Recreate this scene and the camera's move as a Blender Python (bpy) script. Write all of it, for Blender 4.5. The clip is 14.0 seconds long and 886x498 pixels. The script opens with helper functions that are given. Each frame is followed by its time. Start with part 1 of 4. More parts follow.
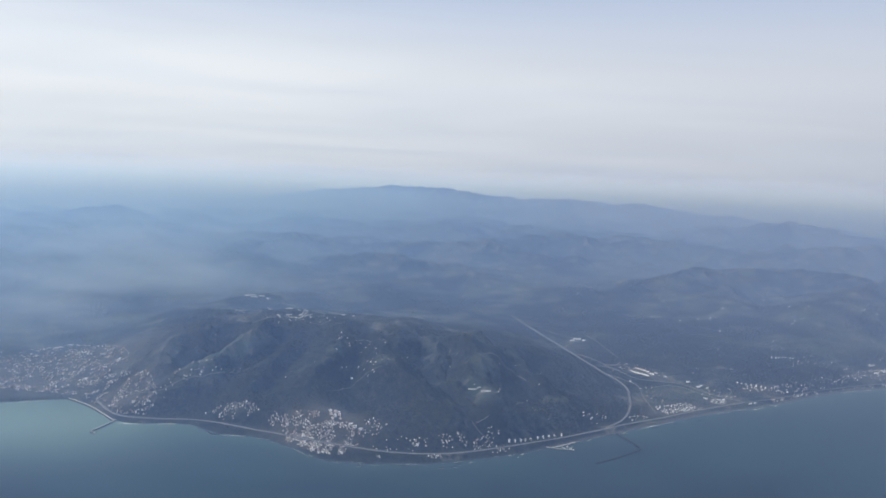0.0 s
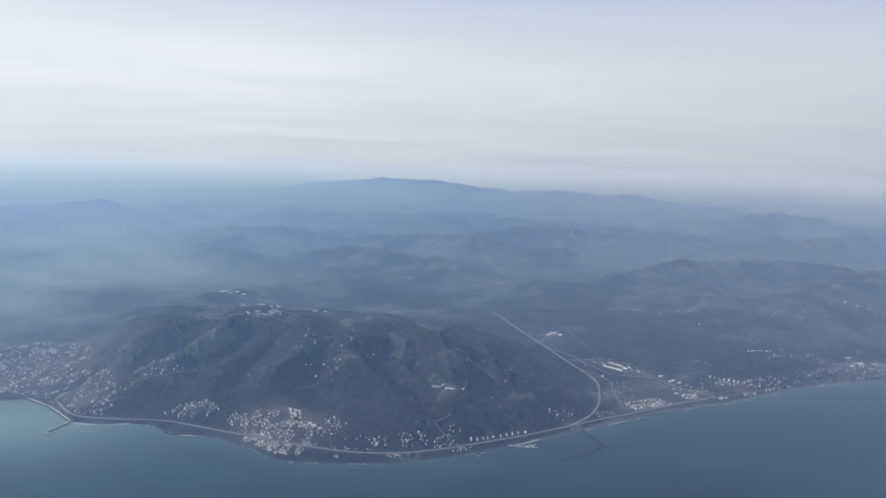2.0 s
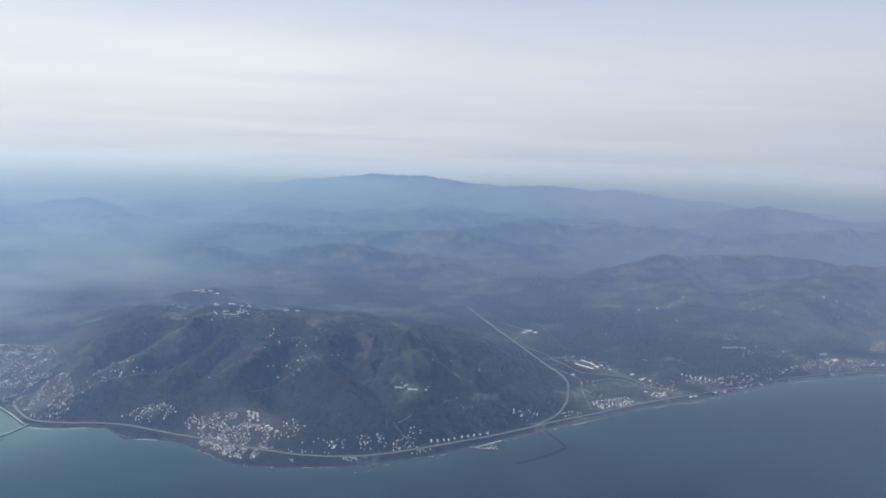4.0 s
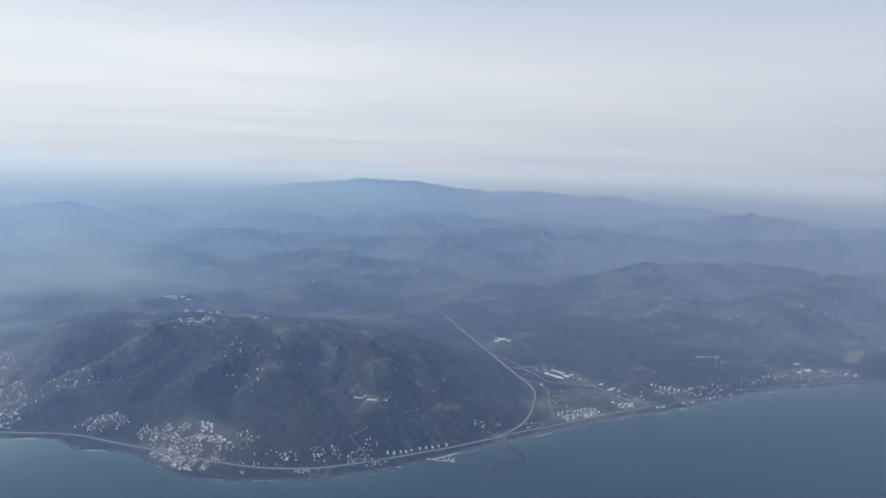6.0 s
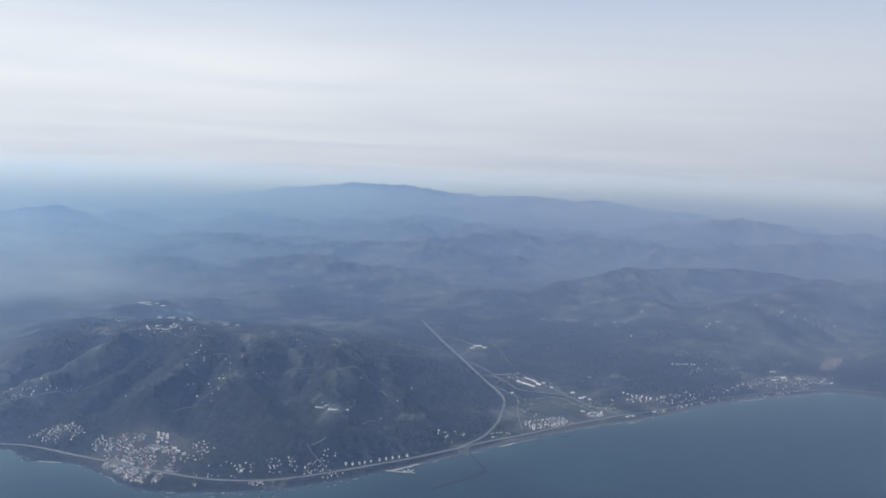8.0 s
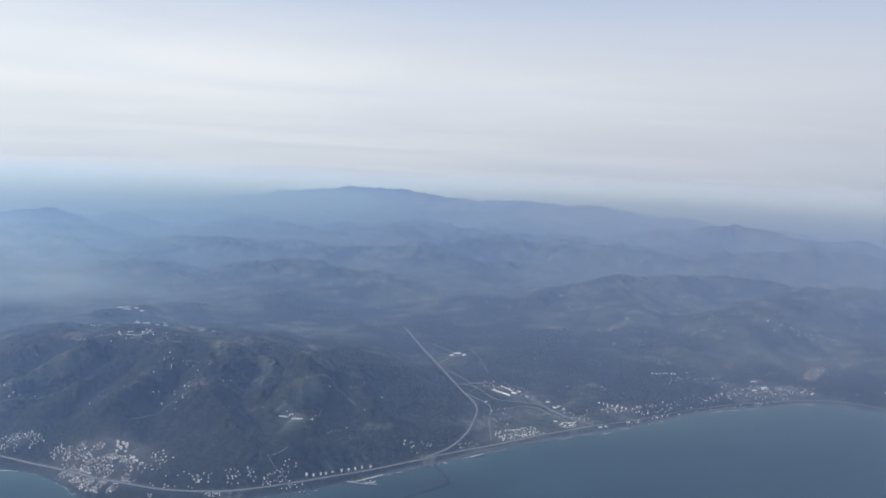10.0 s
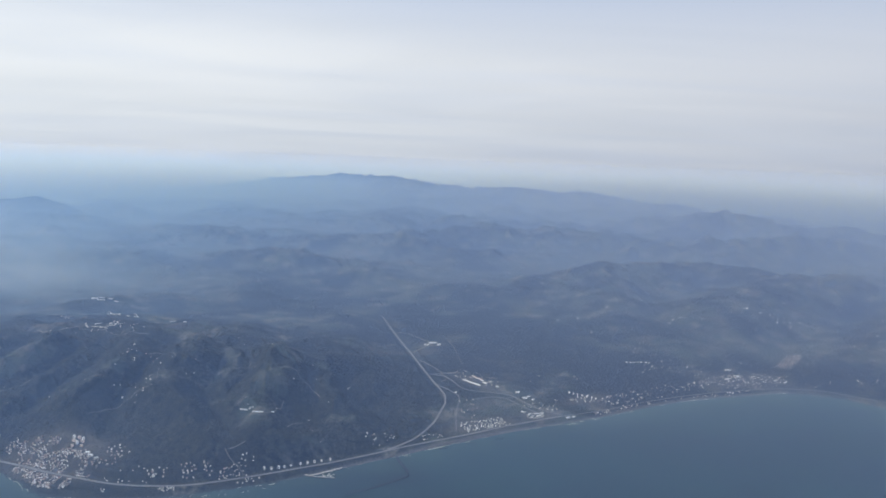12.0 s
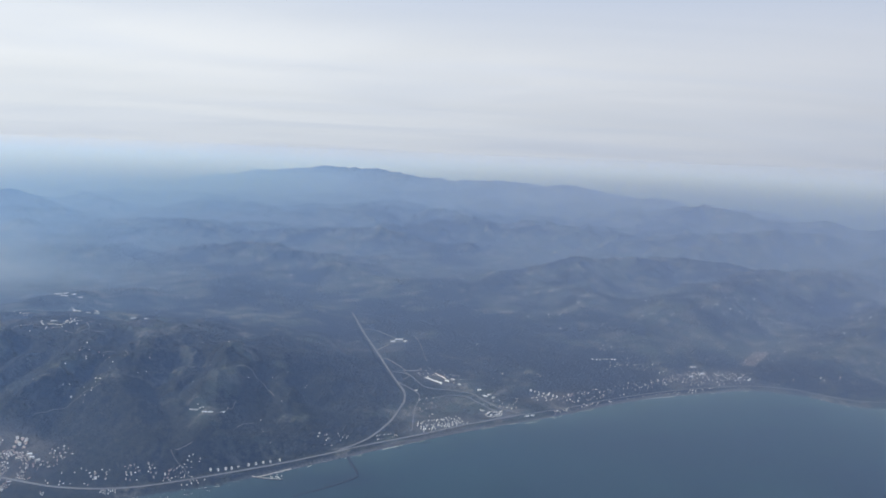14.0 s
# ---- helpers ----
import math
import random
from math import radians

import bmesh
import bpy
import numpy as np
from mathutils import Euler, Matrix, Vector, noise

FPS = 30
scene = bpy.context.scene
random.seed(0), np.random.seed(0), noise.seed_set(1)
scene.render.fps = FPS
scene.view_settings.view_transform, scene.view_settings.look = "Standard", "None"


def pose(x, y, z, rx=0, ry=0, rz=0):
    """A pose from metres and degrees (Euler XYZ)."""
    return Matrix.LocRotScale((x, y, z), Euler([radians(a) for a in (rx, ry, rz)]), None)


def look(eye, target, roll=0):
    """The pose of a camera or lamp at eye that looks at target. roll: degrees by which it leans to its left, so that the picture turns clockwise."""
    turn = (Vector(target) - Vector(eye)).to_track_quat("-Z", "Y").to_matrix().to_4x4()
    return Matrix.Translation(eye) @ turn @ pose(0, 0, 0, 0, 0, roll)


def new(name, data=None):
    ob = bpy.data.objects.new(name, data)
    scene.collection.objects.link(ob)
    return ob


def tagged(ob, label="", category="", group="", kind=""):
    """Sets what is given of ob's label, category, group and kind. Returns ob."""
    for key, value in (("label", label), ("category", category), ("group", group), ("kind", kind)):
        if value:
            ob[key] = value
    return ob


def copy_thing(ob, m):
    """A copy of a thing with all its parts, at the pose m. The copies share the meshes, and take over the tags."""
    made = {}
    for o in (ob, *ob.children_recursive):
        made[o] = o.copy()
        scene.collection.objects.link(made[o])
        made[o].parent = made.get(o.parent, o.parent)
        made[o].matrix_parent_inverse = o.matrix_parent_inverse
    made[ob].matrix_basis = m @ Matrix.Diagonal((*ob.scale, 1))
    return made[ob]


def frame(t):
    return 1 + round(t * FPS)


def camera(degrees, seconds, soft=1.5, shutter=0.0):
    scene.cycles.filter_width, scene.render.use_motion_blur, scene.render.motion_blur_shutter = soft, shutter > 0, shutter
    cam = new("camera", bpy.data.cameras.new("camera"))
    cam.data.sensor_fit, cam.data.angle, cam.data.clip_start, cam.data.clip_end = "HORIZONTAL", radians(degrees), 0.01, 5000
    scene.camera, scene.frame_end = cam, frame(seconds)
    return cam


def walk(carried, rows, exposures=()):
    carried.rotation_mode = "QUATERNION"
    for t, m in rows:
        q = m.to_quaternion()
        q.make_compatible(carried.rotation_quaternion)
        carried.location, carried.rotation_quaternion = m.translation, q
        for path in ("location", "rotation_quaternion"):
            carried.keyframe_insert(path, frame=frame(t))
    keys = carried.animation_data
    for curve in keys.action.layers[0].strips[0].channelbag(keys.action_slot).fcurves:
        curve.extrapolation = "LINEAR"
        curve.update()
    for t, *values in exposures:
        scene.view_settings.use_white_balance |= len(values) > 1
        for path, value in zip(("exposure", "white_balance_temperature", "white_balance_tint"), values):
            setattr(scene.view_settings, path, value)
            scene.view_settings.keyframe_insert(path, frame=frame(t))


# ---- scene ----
cam = camera(65.6, 14.0, 1.7)
PATH = [
    (0, (-0.23, 0.39, 299.04), (-0.1809, 2.3792, 298.8338), 2.36),
    (0.5, (10.44, 3.68, 300.32), (10.4839, 5.6671, 300.1191), 2.25),
    (1, (21.05, 6.88, 301.56), (21.1058, 8.8648, 301.3621), 2.01),
    (1.5, (31.63, 9.99, 302.77), (31.6824, 11.9760, 302.5634), 2.00),
    (2, (42.16, 13.02, 303.95), (42.2168, 15.0037, 303.7204), 2.02),
    (2.5, (52.66, 15.97, 305.10), (52.7182, 17.9530, 304.8513), 1.88),
    (3, (63.13, 18.85, 306.23), (63.1882, 20.8301, 305.9777), 1.73),
    (5.5, (115.09, 32.26, 311.74), (115.1709, 34.2484, 311.5129), 1.90),
    (6, (125.44, 34.78, 312.85), (125.5195, 36.7646, 312.6203), 2.05),
    (6.5, (135.78, 37.25, 313.97), (135.8636, 39.2336, 313.7342), 2.24),
    (7, (146.12, 39.68, 315.10), (146.2061, 41.6599, 314.8642), 2.25),
    (7.5, (156.46, 42.06, 316.25), (156.5460, 44.0485, 316.0224), 2.07),
    (8, (166.80, 44.42, 317.43), (166.8853, 46.4031, 317.2114), 2.09),
    (10.5, (218.72, 55.80, 323.87), (218.7969, 57.7870, 323.6618), 2.46),
    (11, (229.16, 58.03, 325.30), (229.2470, 60.0133, 325.0833), 2.48),
    (11.5, (239.64, 60.25, 326.79), (239.7298, 62.2315, 326.5561), 2.36),
    (12, (250.16, 62.46, 328.34), (250.2447, 64.4463, 328.0911), 2.17),
    (12.5, (260.71, 64.68, 329.95), (260.7980, 66.6624, 329.6999), 2.15),
    (13, (271.30, 66.90, 331.64), (271.3939, 68.8834, 331.3834), 2.32),
    (13.5, (281.93, 69.13, 333.40), (282.0377, 71.1123, 333.1399), 2.46),
    (14, (292.62, 71.38, 335.25), (292.7318, 73.3539, 334.9810), 2.38),
]
walk(cam, [(t, look(eye, target, roll)) for t, eye, target, roll in PATH])

# ---- world, sun, haze ----
SUN_AZ, SUN_EL = radians(-84), radians(31)          # sun to the left of the view
world = bpy.data.worlds.new("sky")
scene.world = world
world.use_nodes = True
nt = world.node_tree
nt.nodes.clear()


def math_node(tree, op, a, b=None):
    n = tree.nodes.new("ShaderNodeMath")
    n.operation = op
    for i, v in enumerate((a, b)):
        if v is None:
            continue
        if isinstance(v, (int, float)):
            n.inputs[i].default_value = v
        else:
            tree.links.new(v, n.inputs[i])
    return n.outputs[0]


def ramp_node(tree, fac, stops, ease="LINEAR"):
    n = tree.nodes.new("ShaderNodeValToRGB")
    n.color_ramp.interpolation = ease
    el = n.color_ramp.elements
    while len(el) < len(stops):
        el.new(0.5)
    for e, (p, c) in zip(el, stops):
        e.position, e.color = p, (*c, 1) if len(c) == 3 else c
    tree.links.new(fac, n.inputs[0])
    return n.outputs[0]


def mix_node(tree, fac, a, b, blend="MIX"):
    n = tree.nodes.new("ShaderNodeMix")
    n.data_type, n.blend_type = "RGBA", blend
    for sock, v in ((n.inputs[0], fac), (n.inputs[6], a), (n.inputs[7], b)):
        if isinstance(v, (int, float)):
            sock.default_value = v
        elif isinstance(v, tuple):
            sock.default_value = (*v, 1)
        else:
            tree.links.new(v, sock)
    return n.outputs[2]


def noise_node(tree, vec, scale, detail=5, rough=0.55, dist=0.0):
    n = tree.nodes.new("ShaderNodeTexNoise")
    n.inputs["Scale"].default_value, n.inputs["Detail"].default_value = scale, detail
    n.inputs["Roughness"].default_value, n.inputs["Distortion"].default_value = rough, dist
    if vec is not None:
        tree.links.new(vec, n.inputs["Vector"])
    return n.outputs[0]


sky = nt.nodes.new("ShaderNodeTexSky")
sky.sky_type, sky.sun_disc = "NISHITA", False
sky.sun_elevation, sky.sun_rotation = SUN_EL, SUN_AZ
sky.air_density, sky.dust_density, sky.altitude = 1.0, 2.0, 1200
coord = nt.nodes.new("ShaderNodeTexCoord")
sep = nt.nodes.new("ShaderNodeSeparateXYZ")
nt.links.new(coord.outputs["Generated"], sep.inputs[0])
up = math_node(nt, "ADD", math_node(nt, "MAXIMUM", sep.outputs[2], 0.0), 0.06)
flat = nt.nodes.new("ShaderNodeCombineXYZ")         # a high cloud sheet, seen from below
nt.links.new(math_node(nt, "DIVIDE", sep.outputs[0], up), flat.inputs[0])
nt.links.new(math_node(nt, "DIVIDE", sep.outputs[1], up), flat.inputs[1])
streak = nt.nodes.new("ShaderNodeMapping")
streak.inputs["Scale"].default_value = (0.35, 0.8, 1)
streak.inputs["Rotation"].default_value = (0, 0, 0.12)
nt.links.new(flat.outputs[0], streak.inputs[0])
veil = noise_node(nt, streak.outputs[0], 0.55, 5, 0.5, 0.6)
skyb = nt.nodes.new("ShaderNodeVectorMath")
skyb.operation = "SCALE"
skyb.inputs[3].default_value = 0.10
nt.links.new(sky.outputs[0], skyb.inputs[0])
thin = mix_node(nt, 0.8, skyb.outputs[0], (0.44, 0.56, 0.82))
glow = math_node(nt, "ADD", math_node(nt, "MULTIPLY", sep.outputs[0], -0.6), 0.48)   # thinner veil lets more light through near the sun
cloud = mix_node(nt, glow, (0.578, 0.612, 0.69), (0.94, 0.985, 1.01))
cover = ramp_node(nt, veil, [(0.28, (0.8, 0.8, 0.8)), (0.62, (1, 1, 1))], "EASE")
low = ramp_node(nt, sep.outputs[2], [(0.0, (1, 1, 1)), (0.12, (1, 1, 1)), (0.29, (0.25, 0.25, 0.25))], "EASE")
bank = noise_node(nt, streak.outputs[0], 0.8, 6, 0.55, 1.4)
cloud = mix_node(nt, 1.0, cloud, ramp_node(nt, bank, [(0.32, (0.972, 0.975, 0.98)), (0.68, (1.022, 1.02, 1.02))], "EASE"), "MULTIPLY")
above = mix_node(nt, math_node(nt, "MULTIPLY", cover, low), thin, cloud)
high = ramp_node(nt, sep.outputs[2], [(0.30, (0, 0, 0)), (0.62, (1, 1, 1))], "EASE")
above = mix_node(nt, high, above, (0.90, 1.0, 1.16))   # unseen sky overhead, brightened to feed more light into the haze
below = mix_node(nt, glow, (0.47, 0.56, 0.735), (0.58, 0.73, 0.92))
dense = ramp_node(nt, sep.outputs[2], [(0.0, (0.80, 0.825, 0.865)), (0.05, (0.895, 0.91, 0.93)), (0.13, (1.03, 1.03, 1.025))], "EASE")   # thicker air towards the horizon
above = mix_node(nt, 1.0, above, dense, "MULTIPLY")
clear_edge = math_node(nt, "ADD", math_node(nt, "MULTIPLY", glow, 16.0), 4.0)   # a sharper haze top towards the sun
lift = math_node(nt, "ADD", math_node(nt, "MULTIPLY", sep.outputs[2], clear_edge), 0.5)
edge = ramp_node(nt, lift, [(0.26, (0, 0, 0)), (0.58, (1, 1, 1))], "EASE")
whole = mix_node(nt, edge, below, above)
bg = nt.nodes.new("ShaderNodeBackground")
bg.inputs[1].default_value = 0.97
nt.links.new(whole, bg.inputs[0])
wout = nt.nodes.new("ShaderNodeOutputWorld")
nt.links.new(bg.outputs[0], wout.inputs[0])

sun = new("sun", bpy.data.lights.new("sun", "SUN"))
sun.data.energy, sun.data.angle, sun.data.color = 4.4, radians(2.0), (1.0, 0.985, 0.98)
sun_from = Vector((math.sin(SUN_AZ) * math.cos(SUN_EL), math.cos(SUN_AZ) * math.cos(SUN_EL), math.sin(SUN_EL)))
sun.matrix_world = look(sun_from * 3000, (0, 0, 0))

# ---- materials ----


def material(name):
    m = bpy.data.materials.new(name)
    m.use_nodes = True
    t = m.node_tree
    t.nodes.clear()
    out = t.nodes.new("ShaderNodeOutputMaterial")
    b = t.nodes.new("ShaderNodeBsdfPrincipled")
    t.links.new(b.outputs[0], out.inputs[0])
    return m, t, b


def place_coord(t):
    return t.nodes.new("ShaderNodeNewGeometry").outputs["Position"]


def bump_node(t, b, height, strength, distance):
    n = t.nodes.new("ShaderNodeBump")
    n.inputs["Strength"].default_value, n.inputs["Distance"].default_value = strength, distance
    t.links.new(height, n.inputs["Height"])
    t.links.new(n.outputs[0], b.inputs["Normal"])


def simple(name, dark, light, rough, scale=0.5, vary=0.15, metal=0.0, bump=0.1):
    """A surface of two tones mixed by grain, each object a little different."""
    m, t, b = material(name)
    p = place_coord(t)
    g = noise_node(t, p, scale, 6, 0.6)
    c = mix_node(t, g, dark, light)
    info = t.nodes.new("ShaderNodeObjectInfo")
    k = math_node(t, "ADD", math_node(t, "MULTIPLY", info.outputs["Random"], 2 * vary), 1 - vary)
    s = t.nodes.new("ShaderNodeVectorMath")
    s.operation = "SCALE"
    t.links.new(c, s.inputs[0])
    t.links.new(k, s.inputs[3])
    t.links.new(s.outputs[0], b.inputs["Base Color"])
    b.inputs["Roughness"].default_value, b.inputs["Metallic"].default_value = rough, metal
    if bump:
        bump_node(t, b, noise_node(t, p, scale * 5, 3), bump, 0.2)
    return m


def land_material():
    m, t, b = material("land")
    p = place_coord(t)
    big = noise_node(t, p, 0.0035, 6, 0.55, 0.5)
    mid = noise_node(t, p, 0.02, 8, 0.66, 0.4)
    fine = noise_node(t, p, 0.16, 5, 0.65)
    warp = t.nodes.new("ShaderNodeVectorMath")     # uneven field edges
    warp.operation = "MULTIPLY_ADD"
    bend = t.nodes.new("ShaderNodeTexNoise")
    bend.inputs["Scale"].default_value, bend.inputs["Detail"].default_value = 0.03, 4
    t.links.new(p, bend.inputs["Vector"])
    t.links.new(bend.outputs["Color"], warp.inputs[0])
    warp.inputs[1].default_value = (34, 34, 0)
    t.links.new(p, warp.inputs[2])
    fields = []
    for scale in (0.05, 0.016):
        vor = t.nodes.new("ShaderNodeTexVoronoi")
        vor.inputs["Scale"].default_value = scale
        t.links.new(warp.outputs[0], vor.inputs["Vector"])
        sep_f = t.nodes.new("ShaderNodeSeparateColor")
        t.links.new(vor.outputs["Color"], sep_f.inputs[0])
        fields.append(sep_f.outputs[0])
    woods = mix_node(t, ramp_node(t, fine, [(0.35, (0, 0, 0)), (0.65, (1, 1, 1))]), (0.009, 0.013, 0.010), (0.034, 0.037, 0.026))
    brush = mix_node(t, fine, (0.026, 0.036, 0.028), (0.078, 0.092, 0.074))
    crops = ramp_node(t, fields[0], [(0.0, (0.032, 0.046, 0.038)), (0.35, (0.060, 0.074, 0.064)), (0.6, (0.080, 0.080, 0.077)), (1.0, (0.142, 0.146, 0.142))])
    open_land = mix_node(t, ramp_node(t, mid, [(0.40, (0, 0, 0)), (0.60, (1, 1, 1))]), brush, crops)
    att = t.nodes.new("ShaderNodeAttribute")
    att.attribute_name = "land_use"
    use = t.nodes.new("ShaderNodeSeparateColor")
    t.links.new(att.outputs["Color"], use.inputs[0])
    # red: cleared ground plus painted spur and ravine shading, green: built-up ground, blue: beach
    clear = math_node(t, "ADD", math_node(t, "MULTIPLY", math_node(t, "ADD", big, mid), 1.5), -1.22)
    clear = math_node(t, "ADD", clear, math_node(t, "MULTIPLY", math_node(t, "ADD", fields[1], -0.5), 0.35))
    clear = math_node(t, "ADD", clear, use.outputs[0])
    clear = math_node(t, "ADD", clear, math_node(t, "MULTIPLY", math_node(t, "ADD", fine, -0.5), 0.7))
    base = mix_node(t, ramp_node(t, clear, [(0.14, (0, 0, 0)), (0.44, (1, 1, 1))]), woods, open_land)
    built = mix_node(t, fine, (0.038, 0.040, 0.038), (0.130, 0.128, 0.124))
    base = mix_node(t, use.outputs[1], base, built)
    sand = mix_node(t, fine, (0.075, 0.078, 0.082), (0.21, 0.213, 0.218))
    base = mix_node(t, use.outputs[2], base, sand)
    t.links.new(base, b.inputs["Base Color"])
    b.inputs["Roughness"].default_value = 0.95
    b.inputs["Specular IOR Level"].default_value = 0.1
    bump_node(t, b, noise_node(t, p, 0.14, 5, 0.72), 1.0, 5.0)
    return m


def sea_material():
    m, t, b = material("sea_water")
    p = place_coord(t)
    big = noise_node(t, p, 0.004, 5, 0.55, 1.0)
    att = t.nodes.new("ShaderNodeAttribute")
    att.attribute_name = "pale_water"
    swell = t.nodes.new("ShaderNodeMapping")
    swell.inputs["Scale"].default_value = (0.35, 1.0, 1.0)
    t.links.new(p, swell.inputs[0])
    bands = noise_node(t, swell.outputs[0], 0.02, 5, 0.6, 0.8)
    big = ramp_node(t, math_node(t, "MULTIPLY", math_node(t, "ADD", big, bands), 0.5), [(0.36, (0, 0, 0)), (0.64, (1, 1, 1))])
    deep = mix_node(t, big, (0.003, 0.011, 0.017), (0.011, 0.034, 0.041))
    murk = mix_node(t, att.outputs["Fac"], deep, (0.105, 0.165, 0.16))
    t.links.new(murk, b.inputs["Base Color"])
    b.inputs["Roughness"].default_value, b.inputs["IOR"].default_value = 0.42, 1.33
    b.inputs["Specular IOR Level"].default_value = 0.17
    bump_node(t, b, noise_node(t, p, 0.35, 4, 0.6), 0.35, 0.6)
    return m


MAT_LAND, MAT_SEA = land_material(), sea_material()
MAT_WALL = simple("painted_render", (0.56, 0.59, 0.63), (0.80, 0.83, 0.87), 0.85, 0.8, 0.38)
MAT_PALE = simple("fresh_white_render", (0.76, 0.78, 0.81), (0.86, 0.88, 0.90), 0.8, 0.8, 0.06)
MAT_ROSE = simple("rose_render", (0.50, 0.40, 0.38), (0.66, 0.56, 0.54), 0.85, 0.8, 0.3)
MAT_CREAM = simple("cream_render", (0.36, 0.35, 0.34), (0.57, 0.56, 0.55), 0.85, 0.8, 0.45)
MAT_TILE = simple("clay_tiles", (0.15, 0.095, 0.085), (0.25, 0.17, 0.155), 0.8, 1.2, 0.3)
MAT_METAL = simple("pale_sheet_roof", (0.36, 0.39, 0.43), (0.66, 0.70, 0.75), 0.5, 0.6, 0.35)
MAT_DARK = simple("dark_window_glass", (0.03, 0.04, 0.05), (0.07, 0.08, 0.09), 0.2, 1.0, 0.2, bump=0)
MAT_ASPHALT = simple("worn_asphalt", (0.075, 0.08, 0.092), (0.22, 0.23, 0.255), 0.9, 0.09, 0.12)
MAT_EARTH = simple("packed_earth", (0.10, 0.097, 0.092), (0.19, 0.185, 0.176), 0.95, 0.2, 0.0)
MAT_ROCK = simple("breakwater_rock", (0.007, 0.011, 0.016), (0.026, 0.034, 0.042), 0.9, 0.6, 0.0)
MAT_CONCRETE = simple("pale_concrete", (0.42, 0.43, 0.45), (0.60, 0.61, 0.63), 0.85, 0.3, 0.1)
MAT_FOAM = simple("sea_foam", (0.55, 0.58, 0.60), (0.85, 0.87, 0.88), 0.7, 0.5, 0.0)
MAT_WOODS = simple("winter_woods", (0.018, 0.024, 0.016), (0.060, 0.060, 0.044), 0.95, 0.03, 0.0, bump=0)



def island_mix(name, tones, rough):
    """A surface whose tone differs from house to house within one mesh."""
    m, t, b = material(name)
    g = t.nodes.new("ShaderNodeNewGeometry")
    c = ramp_node(t, g.outputs["Random Per Island"], [(i / len(tones), k) for i, k in enumerate(tones)], "CONSTANT")
    stain = noise_node(t, g.outputs["Position"], 0.9, 4, 0.6)
    c = mix_node(t, 0.25, c, ramp_node(t, stain, [(0.3, (0.35, 0.33, 0.31)), (0.7, (0.9, 0.88, 0.85))]), "MULTIPLY")
    t.links.new(c, b.inputs["Base Color"])
    b.inputs["Roughness"].default_value = rough
    return m


MAT_WALLS = island_mix("town_walls", [(0.48, 0.48, 0.49), (0.30, 0.295, 0.30), (0.88, 0.89, 0.92), (0.42, 0.35, 0.35), (0.76, 0.77, 0.80), (0.20, 0.195, 0.20), (0.34, 0.30, 0.30)], 0.85)
MAT_ROOFS = island_mix("town_roofs", [(0.17, 0.105, 0.09), (0.68, 0.69, 0.72), (0.14, 0.09, 0.085), (0.26, 0.255, 0.26), (0.20, 0.125, 0.11), (0.12, 0.11, 0.11), (0.40, 0.40, 0.42), (0.16, 0.12, 0.115)], 0.7)

# ---- mesh helpers ----


def mesh_arrays(name, verts, faces, mat, smooth=False):
    """A mesh from arrays: verts (n, 3), faces (m, 3 or 4)."""
    verts, faces = np.asarray(verts, np.float32), np.asarray(faces, np.int32)
    me = bpy.data.meshes.new(name)
    n, k = faces.shape
    me.vertices.add(len(verts))
    me.vertices.foreach_set("co", verts.ravel())
    me.loops.add(n * k)
    me.loops.foreach_set("vertex_index", faces.ravel())
    me.polygons.add(n)
    me.polygons.foreach_set("loop_start", np.arange(0, n * k, k, dtype=np.int32))
    me.update(calc_edges=True)
    me.polygons.foreach_set("use_smooth", np.full(n, smooth))
    me.materials.append(mat)
    me.validate()
    return me


def part(name, bm, mat, parent, label=""):
    me = bpy.data.meshes.new(name)
    bm.normal_update()
    bm.to_mesh(me)
    bm.free()
    me.materials.append(mat)
    ob = new(name, me)
    ob.parent = parent
    if label:
        tagged(ob, label)
    return ob


def add_box(bm, x0, x1, y0, y1, z0, z1):
    v = [bm.verts.new(p) for p in ((x0, y0, z0), (x1, y0, z0), (x1, y1, z0), (x0, y1, z0), (x0, y0, z1), (x1, y0, z1), (x1, y1, z1), (x0, y1, z1))]
    for f in ((3, 2, 1, 0), (4, 5, 6, 7), (0, 1, 5, 4), (1, 2, 6, 5), (2, 3, 7, 6), (3, 0, 4, 7)):
        bm.faces.new([v[i] for i in f])


def box_mesh(*size):
    bm = bmesh.new()
    add_box(bm, *size)
    return bm


# ---- the plan: coast, ridges, roads ----
COAST_WEST = [(-6000, 1500), (-2000, 1010), (-1000, 850), (-700, 826), (-518, 838), (-484, 849), (-441, 860), (-403, 833), (-358, 790), (-327, 783),
              (-293, 788), (-263, 785), (-250, 772), (-228, 760), (-192, 755), (-165, 746), (-142, 730), (-118, 715), (-101, 699), (-77, 694), (-53, 692)]
COAST_EAST = [(-24, 694), (12, 697), (40, 703), (62, 711), (90, 722), (125, 736), (150, 751), (178, 765), (213, 786), (244, 803), (289, 830), (345, 860),
              (400, 888), (459, 912), (508, 936), (592, 982), (656, 1010), (735, 1032), (819, 1054), (860, 1049), (905, 1030), (927, 1003), (960, 988),
              (1000, 985), (1090, 992), (1250, 1050), (1700, 1180), (6000, 2600)]
COAST = np.array(COAST_WEST + COAST_EAST, float)

